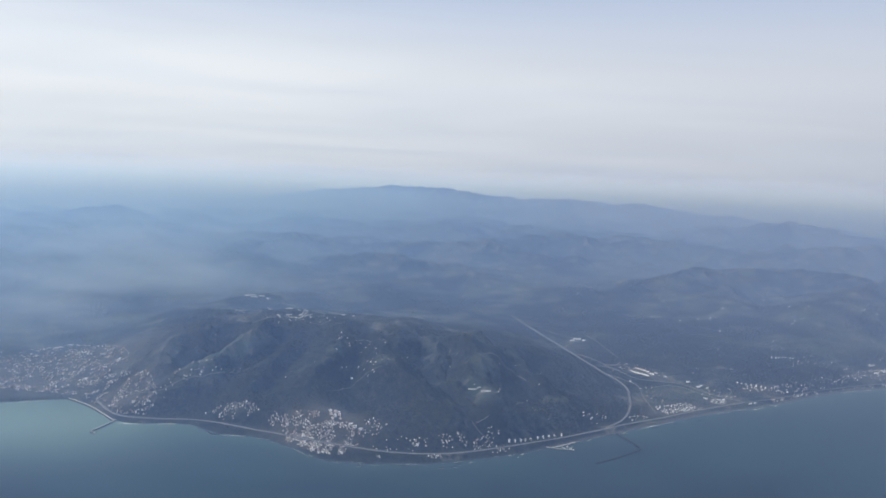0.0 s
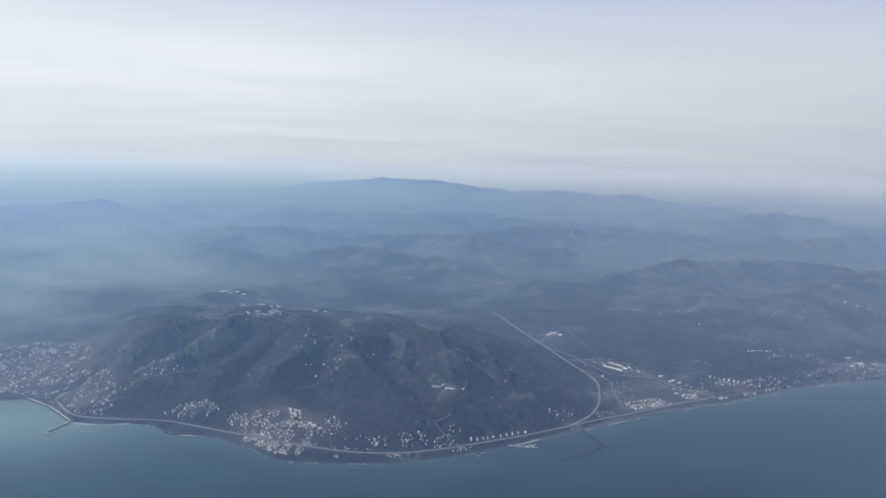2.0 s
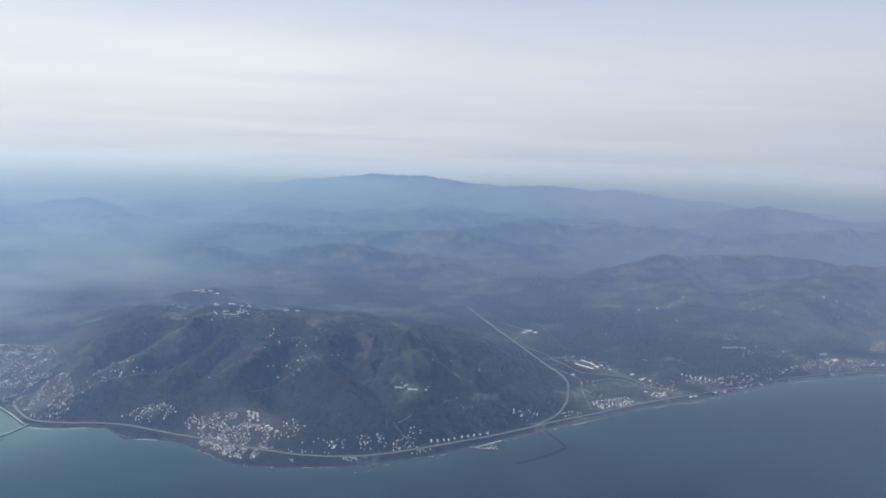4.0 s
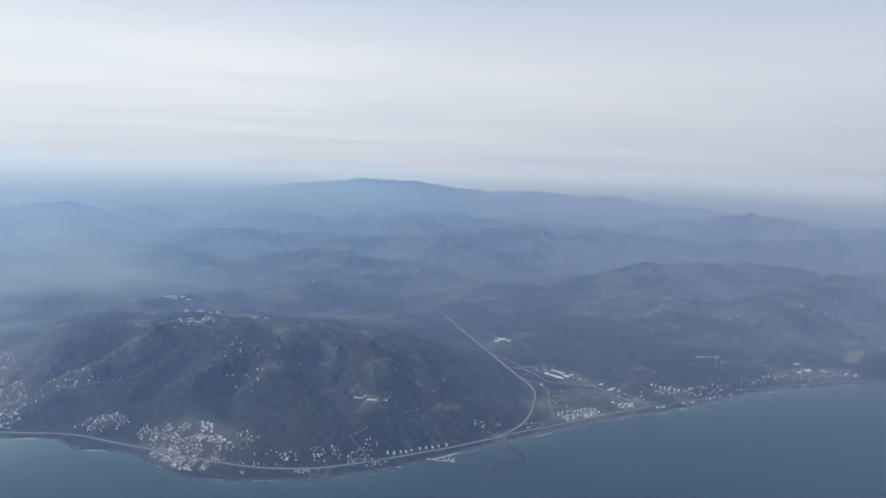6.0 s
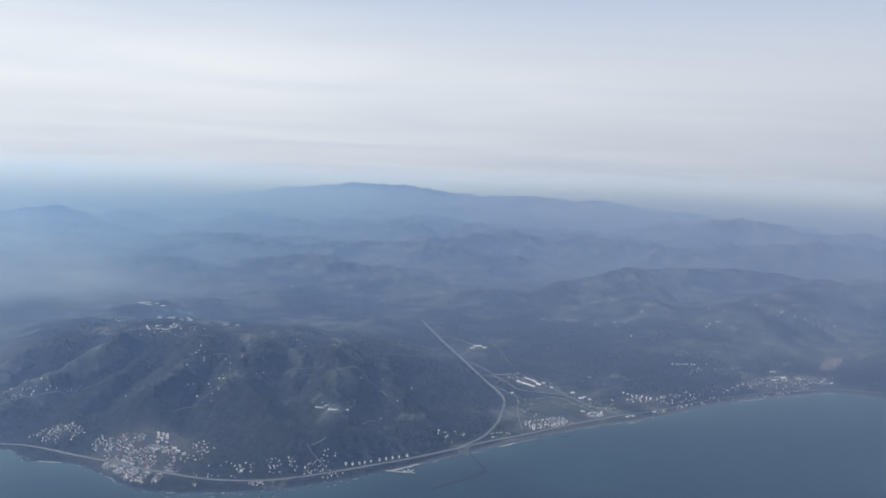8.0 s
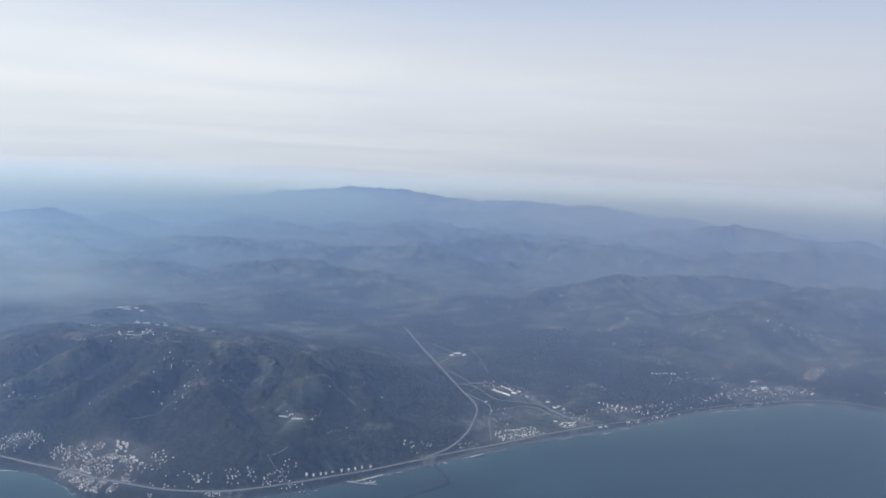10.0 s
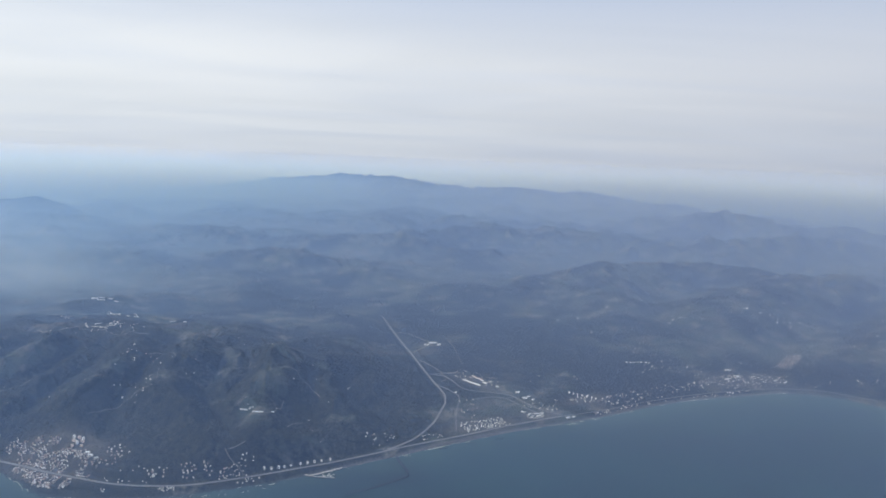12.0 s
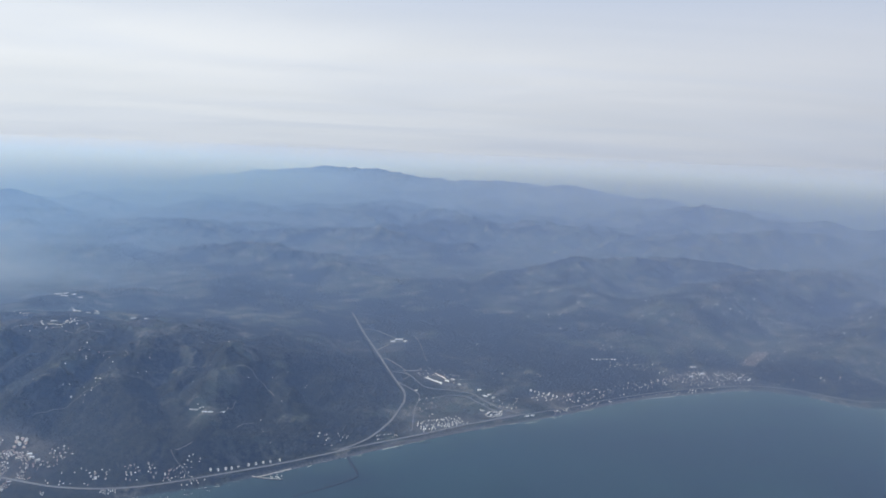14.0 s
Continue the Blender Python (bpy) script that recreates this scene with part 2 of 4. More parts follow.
# ridge lines: width, then crest points x, y, z
RIDGES = [
    (260, [(-320, 1048, 59), (-200, 1048, 63), (-80, 1036, 59), (30, 1016, 51), (110, 975, 35)]),
    (90, [(-420, 1260, 30), (-340, 1390, 36), (-260, 1480, 30)]),
    (95, [(-330, 2080, 26), (-180, 2060, 46), (-80, 2040, 50), (60, 2010, 28)]),
    (115, [(-760, 2600, 20), (-600, 2560, 34), (-480, 2540, 36), (-250, 2500, 32), (0, 2480, 48), (260, 2400, 58)]),
    (115, [(480, 1690, 12), (582, 1776, 36), (700, 1830, 54), (850, 1860, 58), (1000, 1920, 62), (1150, 1840, 60)]),
    (80, [(760, 1840, 50), (720, 1660, 36), (690, 1480, 18)]),
    (130, [(760, 1300, 16), (880, 1440, 44), (1010, 1560, 58), (1180, 1680, 66), (1400, 1750, 60)]),
    (110, [(960, 1100, 20), (1080, 1180, 38), (1250, 1330, 52), (1500, 1450, 60)]),
    (170, [(300, 2560, 44), (560, 2600, 62), (800, 2540, 58), (1050, 2480, 66)]),
    (150, [(1180, 2380, 60), (1420, 2330, 76), (1700, 2450, 70), (2000, 2380, 66)]),
    (190, [(1220, 3040, 70), (1452, 2972, 104), (1567, 2918, 116), (1681, 2863, 120), (1778, 2820, 118), (1865, 2771, 92), (1996, 2711, 88), (2213, 2603, 74)]),
    (130, [(-1560, 3100, 60), (-1450, 3060, 96), (-1385, 3050, 112), (-1270, 3040, 74)]),
    (320, [(-3600, 4300, 50), (-2400, 4500, 56), (-1400, 4600, 60)]),
    (300, [(2600, 3500, 60), (3300, 3300, 70), (4200, 2800, 80)]),
]
# the high massif behind: crest points x, y, z
MASSIF = [(-1100, 4700, 110), (-700, 4680, 168), (-211, 4640, 216), (60, 4500, 212), (330, 4180, 192), (520, 4080, 174), (760, 4020, 184), (900, 3980, 186), (1133, 3899, 178),
          (1500, 3560, 134), (1800, 3330, 112), (1980, 3235, 106), (2250, 3150, 50)]

# spurs of the near hill: height added, width, line
SPURS = [
    (14, 30, [(-390, 1030), (-420, 960), (-400, 900)]),
    (20, 30, [(-300, 1040), (-345, 960), (-352, 880)]),
    (26, 26, [(-235, 1045), (-232, 960), (-258, 900), (-300, 850)]),
    (24, 34, [(-150, 1045), (-118, 945), (-132, 870), (-128, 835)]),
    (30, 32, [(-60, 1035), (-45, 950), (-53, 880), (0, 815), (38, 765)]),
    (32, 34, [(50, 1020), (86, 930), (66, 835), (88, 785)]),
    (17, 26, [(125, 985), (152, 900), (188, 838)]),
    (12, 18, [(-182, 1000), (-185, 920), (-205, 850)]),
    (11, 20, [(0, 1000), (15, 920), (20, 860)]),
]
# low ground between the hills: width, line
TROUGHS = [(150, [(330, 1900), (560, 2080), (800, 2230), (1050, 2250)]), (120, [(-420, 2260), (-100, 2240), (200, 2180)]), (180, [(-900, 2100), (-640, 1760), (-420, 1640)]),
           (160, [(-900, 3000), (-200, 2900), (100, 2750)]), (130, [(1250, 1980), (1500, 2150), (1900, 2200)])]
VALLEY = [(330, 840), (345, 1000), (335, 1120), (300, 1300), (240, 1520), (60, 1700)]

# roads: width of one carriageway, median (0: a single road), points x, y, z
ROADS = {
    "coast_highway": (1.0, 0.45, [(-405, 846, 4), (-360, 800, 4), (-311, 790.5, 4), (-276, 791.5, 4), (-245, 787, 4), (-214, 776, 4), (-186, 765, 4), (-157, 755, 4),
                                  (-130, 744.5, 4), (-108, 735.5, 4), (-74, 725, 4), (-46, 716.5, 4), (-22, 712.5, 4), (0, 711.5, 4), (21, 713, 4), (42, 717, 4),
                                  (65, 725, 4), (97, 738.5, 4), (130, 754, 4), (170, 773, 4), (220, 801, 4), (255, 822, 4), (318, 855, 4), (372, 886, 4), (450, 925, 4)]),
    "coast_road": (0.9, 0, [(450, 925, 4), (520, 954, 4), (600, 996, 4), (700, 1035, 4), (780, 1056, 4), (830, 1063, 4), (885, 1054, 4), (932, 1022, 4), (980, 1001, 5), (1100, 1010, 6)]),
    "valley_highway": (1.1, 0.5, [(228, 808, 4.2), (257, 838, 5), (280, 886, 5), (293, 935, 5), (299, 962, 5), (300, 990, 5), (296, 1016, 5), (287, 1048, 5),
                                  (272, 1107, 6), (252, 1192, 7), (228, 1287, 8), (208, 1375, 9), (190, 1455, 10)]),
    "village_road": (1.1, 0, [(290, 1042, 5), (305, 1020, 5), (315, 1003, 5), (320, 989, 5), (318, 962, 5), (313, 935, 4.5), (309, 866, 4)]),
    "field_road": (0.9, 0, [(344, 980, 5), (355, 988, 5), (366, 991, 5), (385, 987, 5), (398, 967, 5), (411, 946, 5), (422, 932, 4.5)]),
    "works_road": (1.0, 0, [(280, 1086, 6), (300, 1080, 6), (312, 1062, 6), (328, 1022, 6), (352, 1011, 6), (368, 1008, 6), (395, 998, 5), (410, 972, 5), (428, 946, 4.5), (452, 930, 4)]),
    "works_lane": (0.9, 0, [(283, 1090, 6), (302, 1092, 6), (315, 1092, 6), (329, 1098, 6)]),
    "far_road": (0.8, 0, [(192, 1440, 9.6), (208, 1447, 9), (230, 1451, 8.5)]),
}


def seg_distance(x, y, a, b):
    """Distance to the segment a-b, and how far along it the nearest point lies."""
    dx, dy = b[0] - a[0], b[1] - a[1]
    s = np.clip(((x - a[0]) * dx + (y - a[1]) * dy) / (dx * dx + dy * dy), 0, 1)
    return np.hypot(x - a[0] - s * dx, y - a[1] - s * dy), s


def smooth01(v):
    v = np.clip(v, 0, 1)
    return v * v * (3 - 2 * v)


TABLE = np.random.RandomState(7).permutation(4096)
SLOPES = np.random.RandomState(8).rand(4096) * 2 * math.pi


def lattice(x, y):
    """Gradient noise, about -0.7 to 0.7."""
    xi, yi = np.floor(x).astype(np.int64), np.floor(y).astype(np.int64)
    fx, fy = x - xi, y - yi

    def corner(i, j):
        g = SLOPES[TABLE[(TABLE[(xi + i) & 4095] + yi + j) & 4095]]
        return np.cos(g) * (fx - i) + np.sin(g) * (fy - j)
    u, v = fx ** 3 * (fx * (fx * 6 - 15) + 10), fy ** 3 * (fy * (fy * 6 - 15) + 10)
    lo = corner(0, 0) * (1 - u) + corner(1, 0) * u
    hi = corner(0, 1) * (1 - u) + corner(1, 1) * u
    return lo * (1 - v) + hi * v


def fractal(x, y, octaves, ridged=False):
    total, amp, norm = np.zeros(x.shape), 1.0, 0.0
    for o in range(octaves):
        n = lattice(x + 17.3 * o, y - 9.1 * o)
        total += amp * (1 - 2.2 * np.abs(n) if ridged else n)
        norm, amp, x, y = norm + amp, amp * 0.5, x * 2.03, y * 2.03
    return total / norm


def shore_wobble(x, y):
    """Small rocky points and coves, most of them round the town's headland."""
    rocky = 0.8 + 3.4 * np.exp(-((x + 70) / 170) ** 2)
    return rocky * fractal(x / 15, y / 15, 3)


def coast_distance(x, y):
    """Metres inland from the waterline; minus out at sea."""
    best = np.full(x.shape, 1e9)
    for a, b in zip(COAST[:-1], COAST[1:]):
        best = np.minimum(best, seg_distance(x, y, a, b)[0])
    best = np.where(y > np.interp(x, COAST[:, 0], COAST[:, 1]), best, -best)
    return best + shore_wobble(x, y)


def line_distance(x, y, line):
    best = np.full(x.shape, 1e9)
    for a, b in zip(line[:-1], line[1:]):
        best = np.minimum(best, seg_distance(x, y, a, b)[0])
    return best


def trough(x, y):
    k = np.zeros(x.shape)
    for width, line in TROUGHS:
        k = np.maximum(k, np.exp(-(line_distance(x, y, line) / width) ** 2))
    return k


def broken(x, y):
    """Bends straight spur lines into uneven ones."""
    return x + 22 * fractal(x / 55 + 11, y / 55, 4), y + 22 * fractal(x / 55, y / 55 + 23, 4)


def land_height(x, y):
    x, y = np.asarray(x, float), np.asarray(y, float)
    d = coast_distance(x, y)
    r = np.hypot(x - 150, y)
    far = smooth01((r - 1350) / 700)
    bend = 20 + 10 * far
    wx = x + 1.4 * bend * fractal(x / 150, y / 150, 4)
    wy = y + 1.4 * bend * fractal(x / 150 + 40, y / 150, 4)
    h = np.zeros(x.shape)
    for width, line in RIDGES:
        top = np.zeros(x.shape)
        for a, b in zip(line[:-1], line[1:]):
            q, s = seg_distance(wx, wy, a, b)
            top = np.maximum(top, (a[2] + s * (b[2] - a[2])) * np.exp(-(q / width) ** 2))
        if line is RIDGES[0][1]:
            top *= 0.10 + 0.90 * smooth01((x + 600 - (1050 - y) * 0.45) / 300)
        h += top ** 3
    near = smooth01((1050 - y) / 110)
    spur = np.zeros(x.shape)
    vx, vy = broken(wx, wy)
    for high, width, line in SPURS:
        spur = np.maximum(spur, high * np.exp(-(line_distance(vx, vy, line) / width) ** 2))
    q_best, crest = np.full(x.shape, 1e9), np.zeros(x.shape)
    for a, b in zip(MASSIF[:-1], MASSIF[1:]):
        q, s = seg_distance(wx, wy, a, b)
        crest = np.where(q < q_best, a[2] + s * (b[2] - a[2]), crest)
        q_best = np.minimum(q_best, q)
    # long broken slopes that climb to the crest
    h += (crest * (0.55 * np.exp(-q_best / 950) + 0.45 * np.exp(-(q_best / 330) ** 2))) ** 3
    back = 4 + 26 * smooth01((r - 1250) / 900) + 20 * smooth01((r - 2100) / 1800)
    hills = fractal(wx / 560 + 3.1, wy / 560, 3, True)
    back = back * (0.12 + 1.6 * np.clip(hills - 0.12, 0, 1) ** 1.2)
    back *= 0.12 + 0.88 * smooth01((d - 20) / 420)
    back *= 1 - 0.85 * trough(x, y)
    h = (h + back ** 3) ** (1 / 3)
    gully = fractal(vx / 62, vy / 78, 4, True) - 0.42     # small side ravines
    h = h + (spur - 13 + 13 * gully) * near * smooth01(h / 45)
    rough = (1 - far) * fractal(wx / 110, wy / 110, 5, True) + far * fractal(wx / 270, wy / 270, 4, True)
    h *= 0.92 + (0.36 - 0.16 * far) * (rough - 0.25)
    h = np.maximum(h, 0) + 2.0 * fractal(x / 26, y / 26, 3) * smooth01(h / 20)
    h = h + 20 * far * (fractal(wx / 105, wy / 105, 5, True) - 0.3) * smooth01((h - 4) / 30)
    beyond = smooth01((r - 1900) / 700) * (0.35 + 0.65 * smooth01((q_best - 60) / 500)) * (0.3 + 0.7 * smooth01((x + 100) / 500))
    h = h + 74 * beyond * (fractal(wx / 380 + 9.2, wy / 380, 6, True) - 0.42) * smooth01((h + 8) / 40)
    h = np.maximum(h, 0)
    h *= 0.04 + 0.96 * smooth01((line_distance(x, y, VALLEY) - 28) / 170)
    low = 2.2 + 0.012 * np.clip(d, 0, 400)
    z = low * smooth01(d / 7) + h * smooth01((d - 6) / 42)
    for width, median, line in ROADS.values():
        best, level = np.full(x.shape, 1e9), np.zeros(x.shape)
        for a, b in zip(line[:-1], line[1:]):
            q, s = seg_distance(x, y, a, b)
            level = np.where(q < best, a[2] + s * (b[2] - a[2]), level)
            best = np.minimum(best, q)
        k = smooth01(1 - (best - 4.5) / 9)
        z = z * (1 - k) + (level - 0.5) * k
    return np.where(d > 0, z, np.maximum(-6, d * 0.5)), d


# ---- ground and sea ----
SETTLED = [  # centre x, y, radii along and across the coast, turn
    (-500, 960, 140, 105, 10), (-370, 850, 50, 34, 40), (-110, 755, 62, 36, -10), (345, 890, 52, 24, 28), (425, 925, 30, 14, 28),
    (770, 1090, 75, 30, 15), (897, 1181, 56, 15, 50), (349, 1058, 44, 20, -48), (418, 930, 26, 12, 28), (288, 1256, 24, 14, 0), (275, 1204, 30, 12, 48), (500, 985, 40, 16, 28)]


def settled(x, y):
    k = np.zeros(x.shape)
    for cx, cy, ra, rb, turn in SETTLED:
        c, s = math.cos(radians(turn)), math.sin(radians(turn))
        u, v = (x - cx) * c + (y - cy) * s, (y - cy) * c - (x - cx) * s
        k = np.maximum(k, smooth01(1.5 - np.hypot(u / ra, v / rb)))
    return k


def make_ground():
    ang = np.radians(np.linspace(-49, 49, 1200))
    rad = 860 * (5060 / 860) ** np.linspace(0, 1, 660)
    a, r = np.meshgrid(ang, rad)
    x, y = 150 + r * np.sin(a), -180 + r * np.cos(a)
    z, d = land_height(x.ravel(), y.ravel())
    x, y = x.ravel(), y.ravel()
    n = len(ang)
    i = (np.arange(len(rad) - 1)[:, None] * n + np.arange(n - 1)[None, :]).ravel()
    faces = np.stack([i, i + 1, i + n + 1, i + n], 1)
    faces = faces[(d[faces] > -30).any(1)]
    used = np.unique(faces)
    back = np.zeros(len(x), np.int64)
    back[used] = np.arange(len(used))
    me = mesh_arrays("ground", np.stack([x, y, z], 1)[used], back[faces][:, ::-1], MAT_LAND, True)
    x, y, d = x[used], y[used], d[used]
    meadow = np.exp(-((x + 78) / 45) ** 2 - ((y - 868) / 48) ** 2) + np.exp(-((x - 100) / 40) ** 2 - ((y - 905) / 55) ** 2)
    open_lit_spur = np.zeros(len(x))
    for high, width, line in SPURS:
        open_lit_spur = np.maximum(open_lit_spur, np.exp(-(line_distance(*broken(x, y), line) / (0.9 * width)) ** 2))
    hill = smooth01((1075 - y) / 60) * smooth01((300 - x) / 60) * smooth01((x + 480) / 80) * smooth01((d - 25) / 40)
    # spurs paler, ravines darker: open land, with relief light and shade painted in
    clear = 0.45 * trough(x, y) + 0.08 * meadow + 0.42 * hill * (open_lit_spur - 0.72) + 0.75 * hill * fractal(x / 48 + 3, y / 64, 5)
    # woods on a spur end, ravine shade painted dark, other patches simply darker
    wood_and_shade = 0.35 * hill * smooth01((y - 960) / 50) * smooth01((-120 - x) / 80) + 0.7 * np.exp(-((x - 2) / 42) ** 2 - ((y - 800) / 52) ** 2) + 0.45 * np.exp(-((x + 190) / 30) ** 2 - ((y - 930) / 90) ** 2) + 0.9 * np.exp(-((x - 712) / 22) ** 2 - ((y - 1392) / 40) ** 2) + 0.28 * np.exp(-((x - 470) / 210) ** 2 - ((y - 1320) / 230) ** 2)
    upland = smooth01((np.hypot(x - 150, y) - 1150) / 300)
    clear = clear + upland * (1.1 * fractal(x / 130 + 5, y / 130, 5) - 0.05) + 0.10 * smooth01((x - 400) / 400) - 0.12 * smooth01((d - 10) / 40) * smooth01((1200 - y) / 150) - wood_and_shade - 0.35 * smooth01((45 - d) / 25) * smooth01((240 - x) / 60)
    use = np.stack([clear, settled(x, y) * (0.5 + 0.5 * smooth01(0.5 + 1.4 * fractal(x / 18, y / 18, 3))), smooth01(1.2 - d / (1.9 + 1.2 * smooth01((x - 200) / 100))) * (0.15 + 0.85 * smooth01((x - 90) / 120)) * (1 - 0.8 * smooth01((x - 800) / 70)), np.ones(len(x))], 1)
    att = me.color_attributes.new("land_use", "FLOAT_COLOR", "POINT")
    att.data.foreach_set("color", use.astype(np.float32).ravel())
    return tagged(new("ground", me), "hazy coastal hills with winter woods, fields and villages", "land", kind="structure")


ground = make_ground()


def make_sea():
    rings = np.concatenate([[0], 60 * (4960 / 60) ** np.linspace(0, 1, 90)])
    ang = np.linspace(0, 2 * math.pi, 361)[:-1]
    r, a = np.meshgrid(rings, ang, indexing="ij")
    x, y = (150 + r * np.sin(a)).ravel(), (r * np.cos(a)).ravel()
    n = len(ang)
    i = np.arange(len(rings) - 1)[:, None] * n
    j = np.arange(n)[None, :]
    faces = np.stack([i + j, i + (j + 1) % n, i + n + (j + 1) % n, i + n + j], 2).reshape(-1, 4)[:, ::-1]
    me = mesh_arrays("sea", np.stack([x, y, np.zeros(len(x))], 1), faces, MAT_SEA, True)
    d = coast_distance(x, y)
    # paler water: by the shore, in the western bay, over a wide eastern strip
    pale_water = 0.20 * np.exp(np.minimum(d, 0) / 18) + 1.0 * np.exp(-((x + 470) / 190) ** 2 - ((y - 775) / 100) ** 2) + 0.24 * np.exp(np.minimum(d, 0) / 150) * (0.25 + 0.75 * smooth01((x - 330) / 300))
    att = me.attributes.new("pale_water", "FLOAT", "POINT")
    att.data.foreach_set("value", np.clip(pale_water, 0, 1).astype(np.float32))
    return tagged(new("sea", me), "calm blue-green sea with murky shallows along the shore", "sea", kind="structure")


sea = make_sea()


def make_haze():
    """The hazy air over land and sea, flat-topped, standing on the ground."""
    bm = bmesh.new()
    bmesh.ops.create_cone(bm, cap_ends=True, segments=96, radius1=4950, radius2=4950, depth=352)
    bmesh.ops.translate(bm, verts=bm.verts, vec=(150, 0, 352 / 2 - 5))
    bmesh.ops.delete(bm, geom=[f for f in bm.faces if f.normal.z < -0.5], context="FACES_ONLY")
    m = bpy.data.materials.new("hazy_air")
    m.use_nodes = True
    t = m.node_tree
    t.nodes.clear()
    out = t.nodes.new("ShaderNodeOutputMaterial")
    HAZE = 0.00051
    sc = t.nodes.new("ShaderNodeVolumeScatter")
    ab = t.nodes.new("ShaderNodeVolumeAbsorption")
    ab.inputs["Color"].default_value = (0.37, 0.45, 0.58, 1)
    # clearer sea air, thicker and smokier inland and towards the sun
    spot = t.nodes.new("ShaderNodeSeparateXYZ")
    t.links.new(place_coord(t), spot.inputs[0])
    inland = t.nodes.new("ShaderNodeMapRange")
    west = t.nodes.new("ShaderNodeMapRange")
    east = t.nodes.new("ShaderNodeMapRange")
    beyond = t.nodes.new("ShaderNodeMapRange")
    for n, axis, near, far, low, high in ((inland, 1, 600, 3000, 1.0, 1.6), (west, 0, 0, -1900, 1.0, 1.45), (east, 0, 250, 1500, 1.0, 1.95), (beyond, 1, 2700, 4700, 1.0, 4.9)):
        t.links.new(spot.outputs[axis], n.inputs["Value"])
        for key, v in zip(("From Min", "From Max", "To Min", "To Max"), (near, far, low, high)):
            n.inputs[key].default_value = v
    level = t.nodes.new("ShaderNodeMapRange")      # densest near the ground
    level.interpolation_type = "SMOOTHSTEP"
    t.links.new(spot.outputs[2], level.inputs["Value"])
    for key, v in zip(("From Min", "From Max", "To Min", "To Max"), (50, 332, 1.0, 0.07)):
        level.inputs[key].default_value = v
    smoke = t.nodes.new("ShaderNodeVectorMath")      # smoke lying in the basin behind the town
    smoke.operation = "DISTANCE"
    smoke.inputs[1].default_value = (-650, 1430, 0)
    t.links.new(place_coord(t), smoke.inputs[0])
    basin = t.nodes.new("ShaderNodeMapRange")
    basin.interpolation_type = "SMOOTHSTEP"
    t.links.new(smoke.outputs["Value"], basin.inputs["Value"])
    for key, v in zip(("From Min", "From Max", "To Min", "To Max"), (60, 640, 3.3, 1.0)):
        basin.inputs[key].default_value = v
    near_smoke = t.nodes.new("ShaderNodeVectorMath")      # and on the slope above the western town
    near_smoke.operation = "DISTANCE"
    near_smoke.inputs[1].default_value = (-540, 1190, 0)
    t.links.new(place_coord(t), near_smoke.inputs[0])
    slope_smoke = t.nodes.new("ShaderNodeMapRange")
    slope_smoke.interpolation_type = "SMOOTHSTEP"
    t.links.new(near_smoke.outputs["Value"], slope_smoke.inputs["Value"])
    for key, v in zip(("From Min", "From Max", "To Min", "To Max"), (20, 320, 3.4, 0.0)):
        slope_smoke.inputs[key].default_value = v
    drift = t.nodes.new("ShaderNodeMapping")
    drift.inputs["Scale"].default_value = (0.5, 1.0, 2.0)
    drift.inputs["Rotation"].default_value = (0, 0, 0.5)
    t.links.new(place_coord(t), drift.inputs[0])
    wisps = math_node(t, "ADD", math_node(t, "MULTIPLY", noise_node(t, drift.outputs[0], 0.010, 3, 0.55), 7.5), -3.1)
    smoky = math_node(t, "ADD", math_node(t, "MULTIPLY", math_node(t, "ADD", math_node(t, "SUBTRACT", basin.outputs[0], 1.0), slope_smoke.outputs[0]), math_node(t, "MAXIMUM", wisps, 0.0)), 1.0)
    tone = ramp_node(t, math_node(t, "MULTIPLY", inland.outputs[0], 0.34), [(0.2, (0.262, 0.465, 1.0)), (0.7, (0.325, 0.515, 1.0))])
    side = t.nodes.new("ShaderNodeMapRange")       # browner smoke over the eastern plain
    t.links.new(spot.outputs[0], side.inputs["Value"])
    for key, v in zip(("From Min", "From Max", "To Min", "To Max"), (-500, 1100, 0.0, 1.0)):
        side.inputs[key].default_value = v
    tone = mix_node(t, side.outputs[0], mix_node(t, 0.5, tone, (0.245, 0.485, 1.0)), mix_node(t, 0.75, tone, (0.372, 0.505, 1.0)))
    grey = math_node(t, "MINIMUM", math_node(t, "MULTIPLY", math_node(t, "SUBTRACT", smoky, 1.0), 0.12), 0.6)     # smoke is greyer than haze
    t.links.new(mix_node(t, grey, tone, (0.47, 0.60, 0.90)), sc.inputs["Color"])
    thick = math_node(t, "MULTIPLY", math_node(t, "MULTIPLY", inland.outputs[0], west.outputs[0]), east.outputs[0])
    thick = math_node(t, "MULTIPLY", math_node(t, "MULTIPLY", thick, level.outputs[0]), math_node(t, "MULTIPLY", smoky, beyond.outputs[0]))
    t.links.new(math_node(t, "MULTIPLY", thick, HAZE), sc.inputs["Density"])
    soot = math_node(t, "ADD", math_node(t, "MULTIPLY", inland.outputs[0], HAZE * 0.27), HAZE * 0.25)
    soot = math_node(t, "MULTIPLY", soot, math_node(t, "ADD", math_node(t, "MULTIPLY", level.outputs[0], 0.85), 0.2))     # it sinks
    t.links.new(math_node(t, "MULTIPLY", thick, soot), ab.inputs["Density"])
    m.cycles.volume_step_rate = 0.4
    sc.inputs["Anisotropy"].default_value = 0.27
    add = t.nodes.new("ShaderNodeAddShader")
    t.links.new(sc.outputs[0], add.inputs[0])
    t.links.new(ab.outputs[0], add.inputs[1])
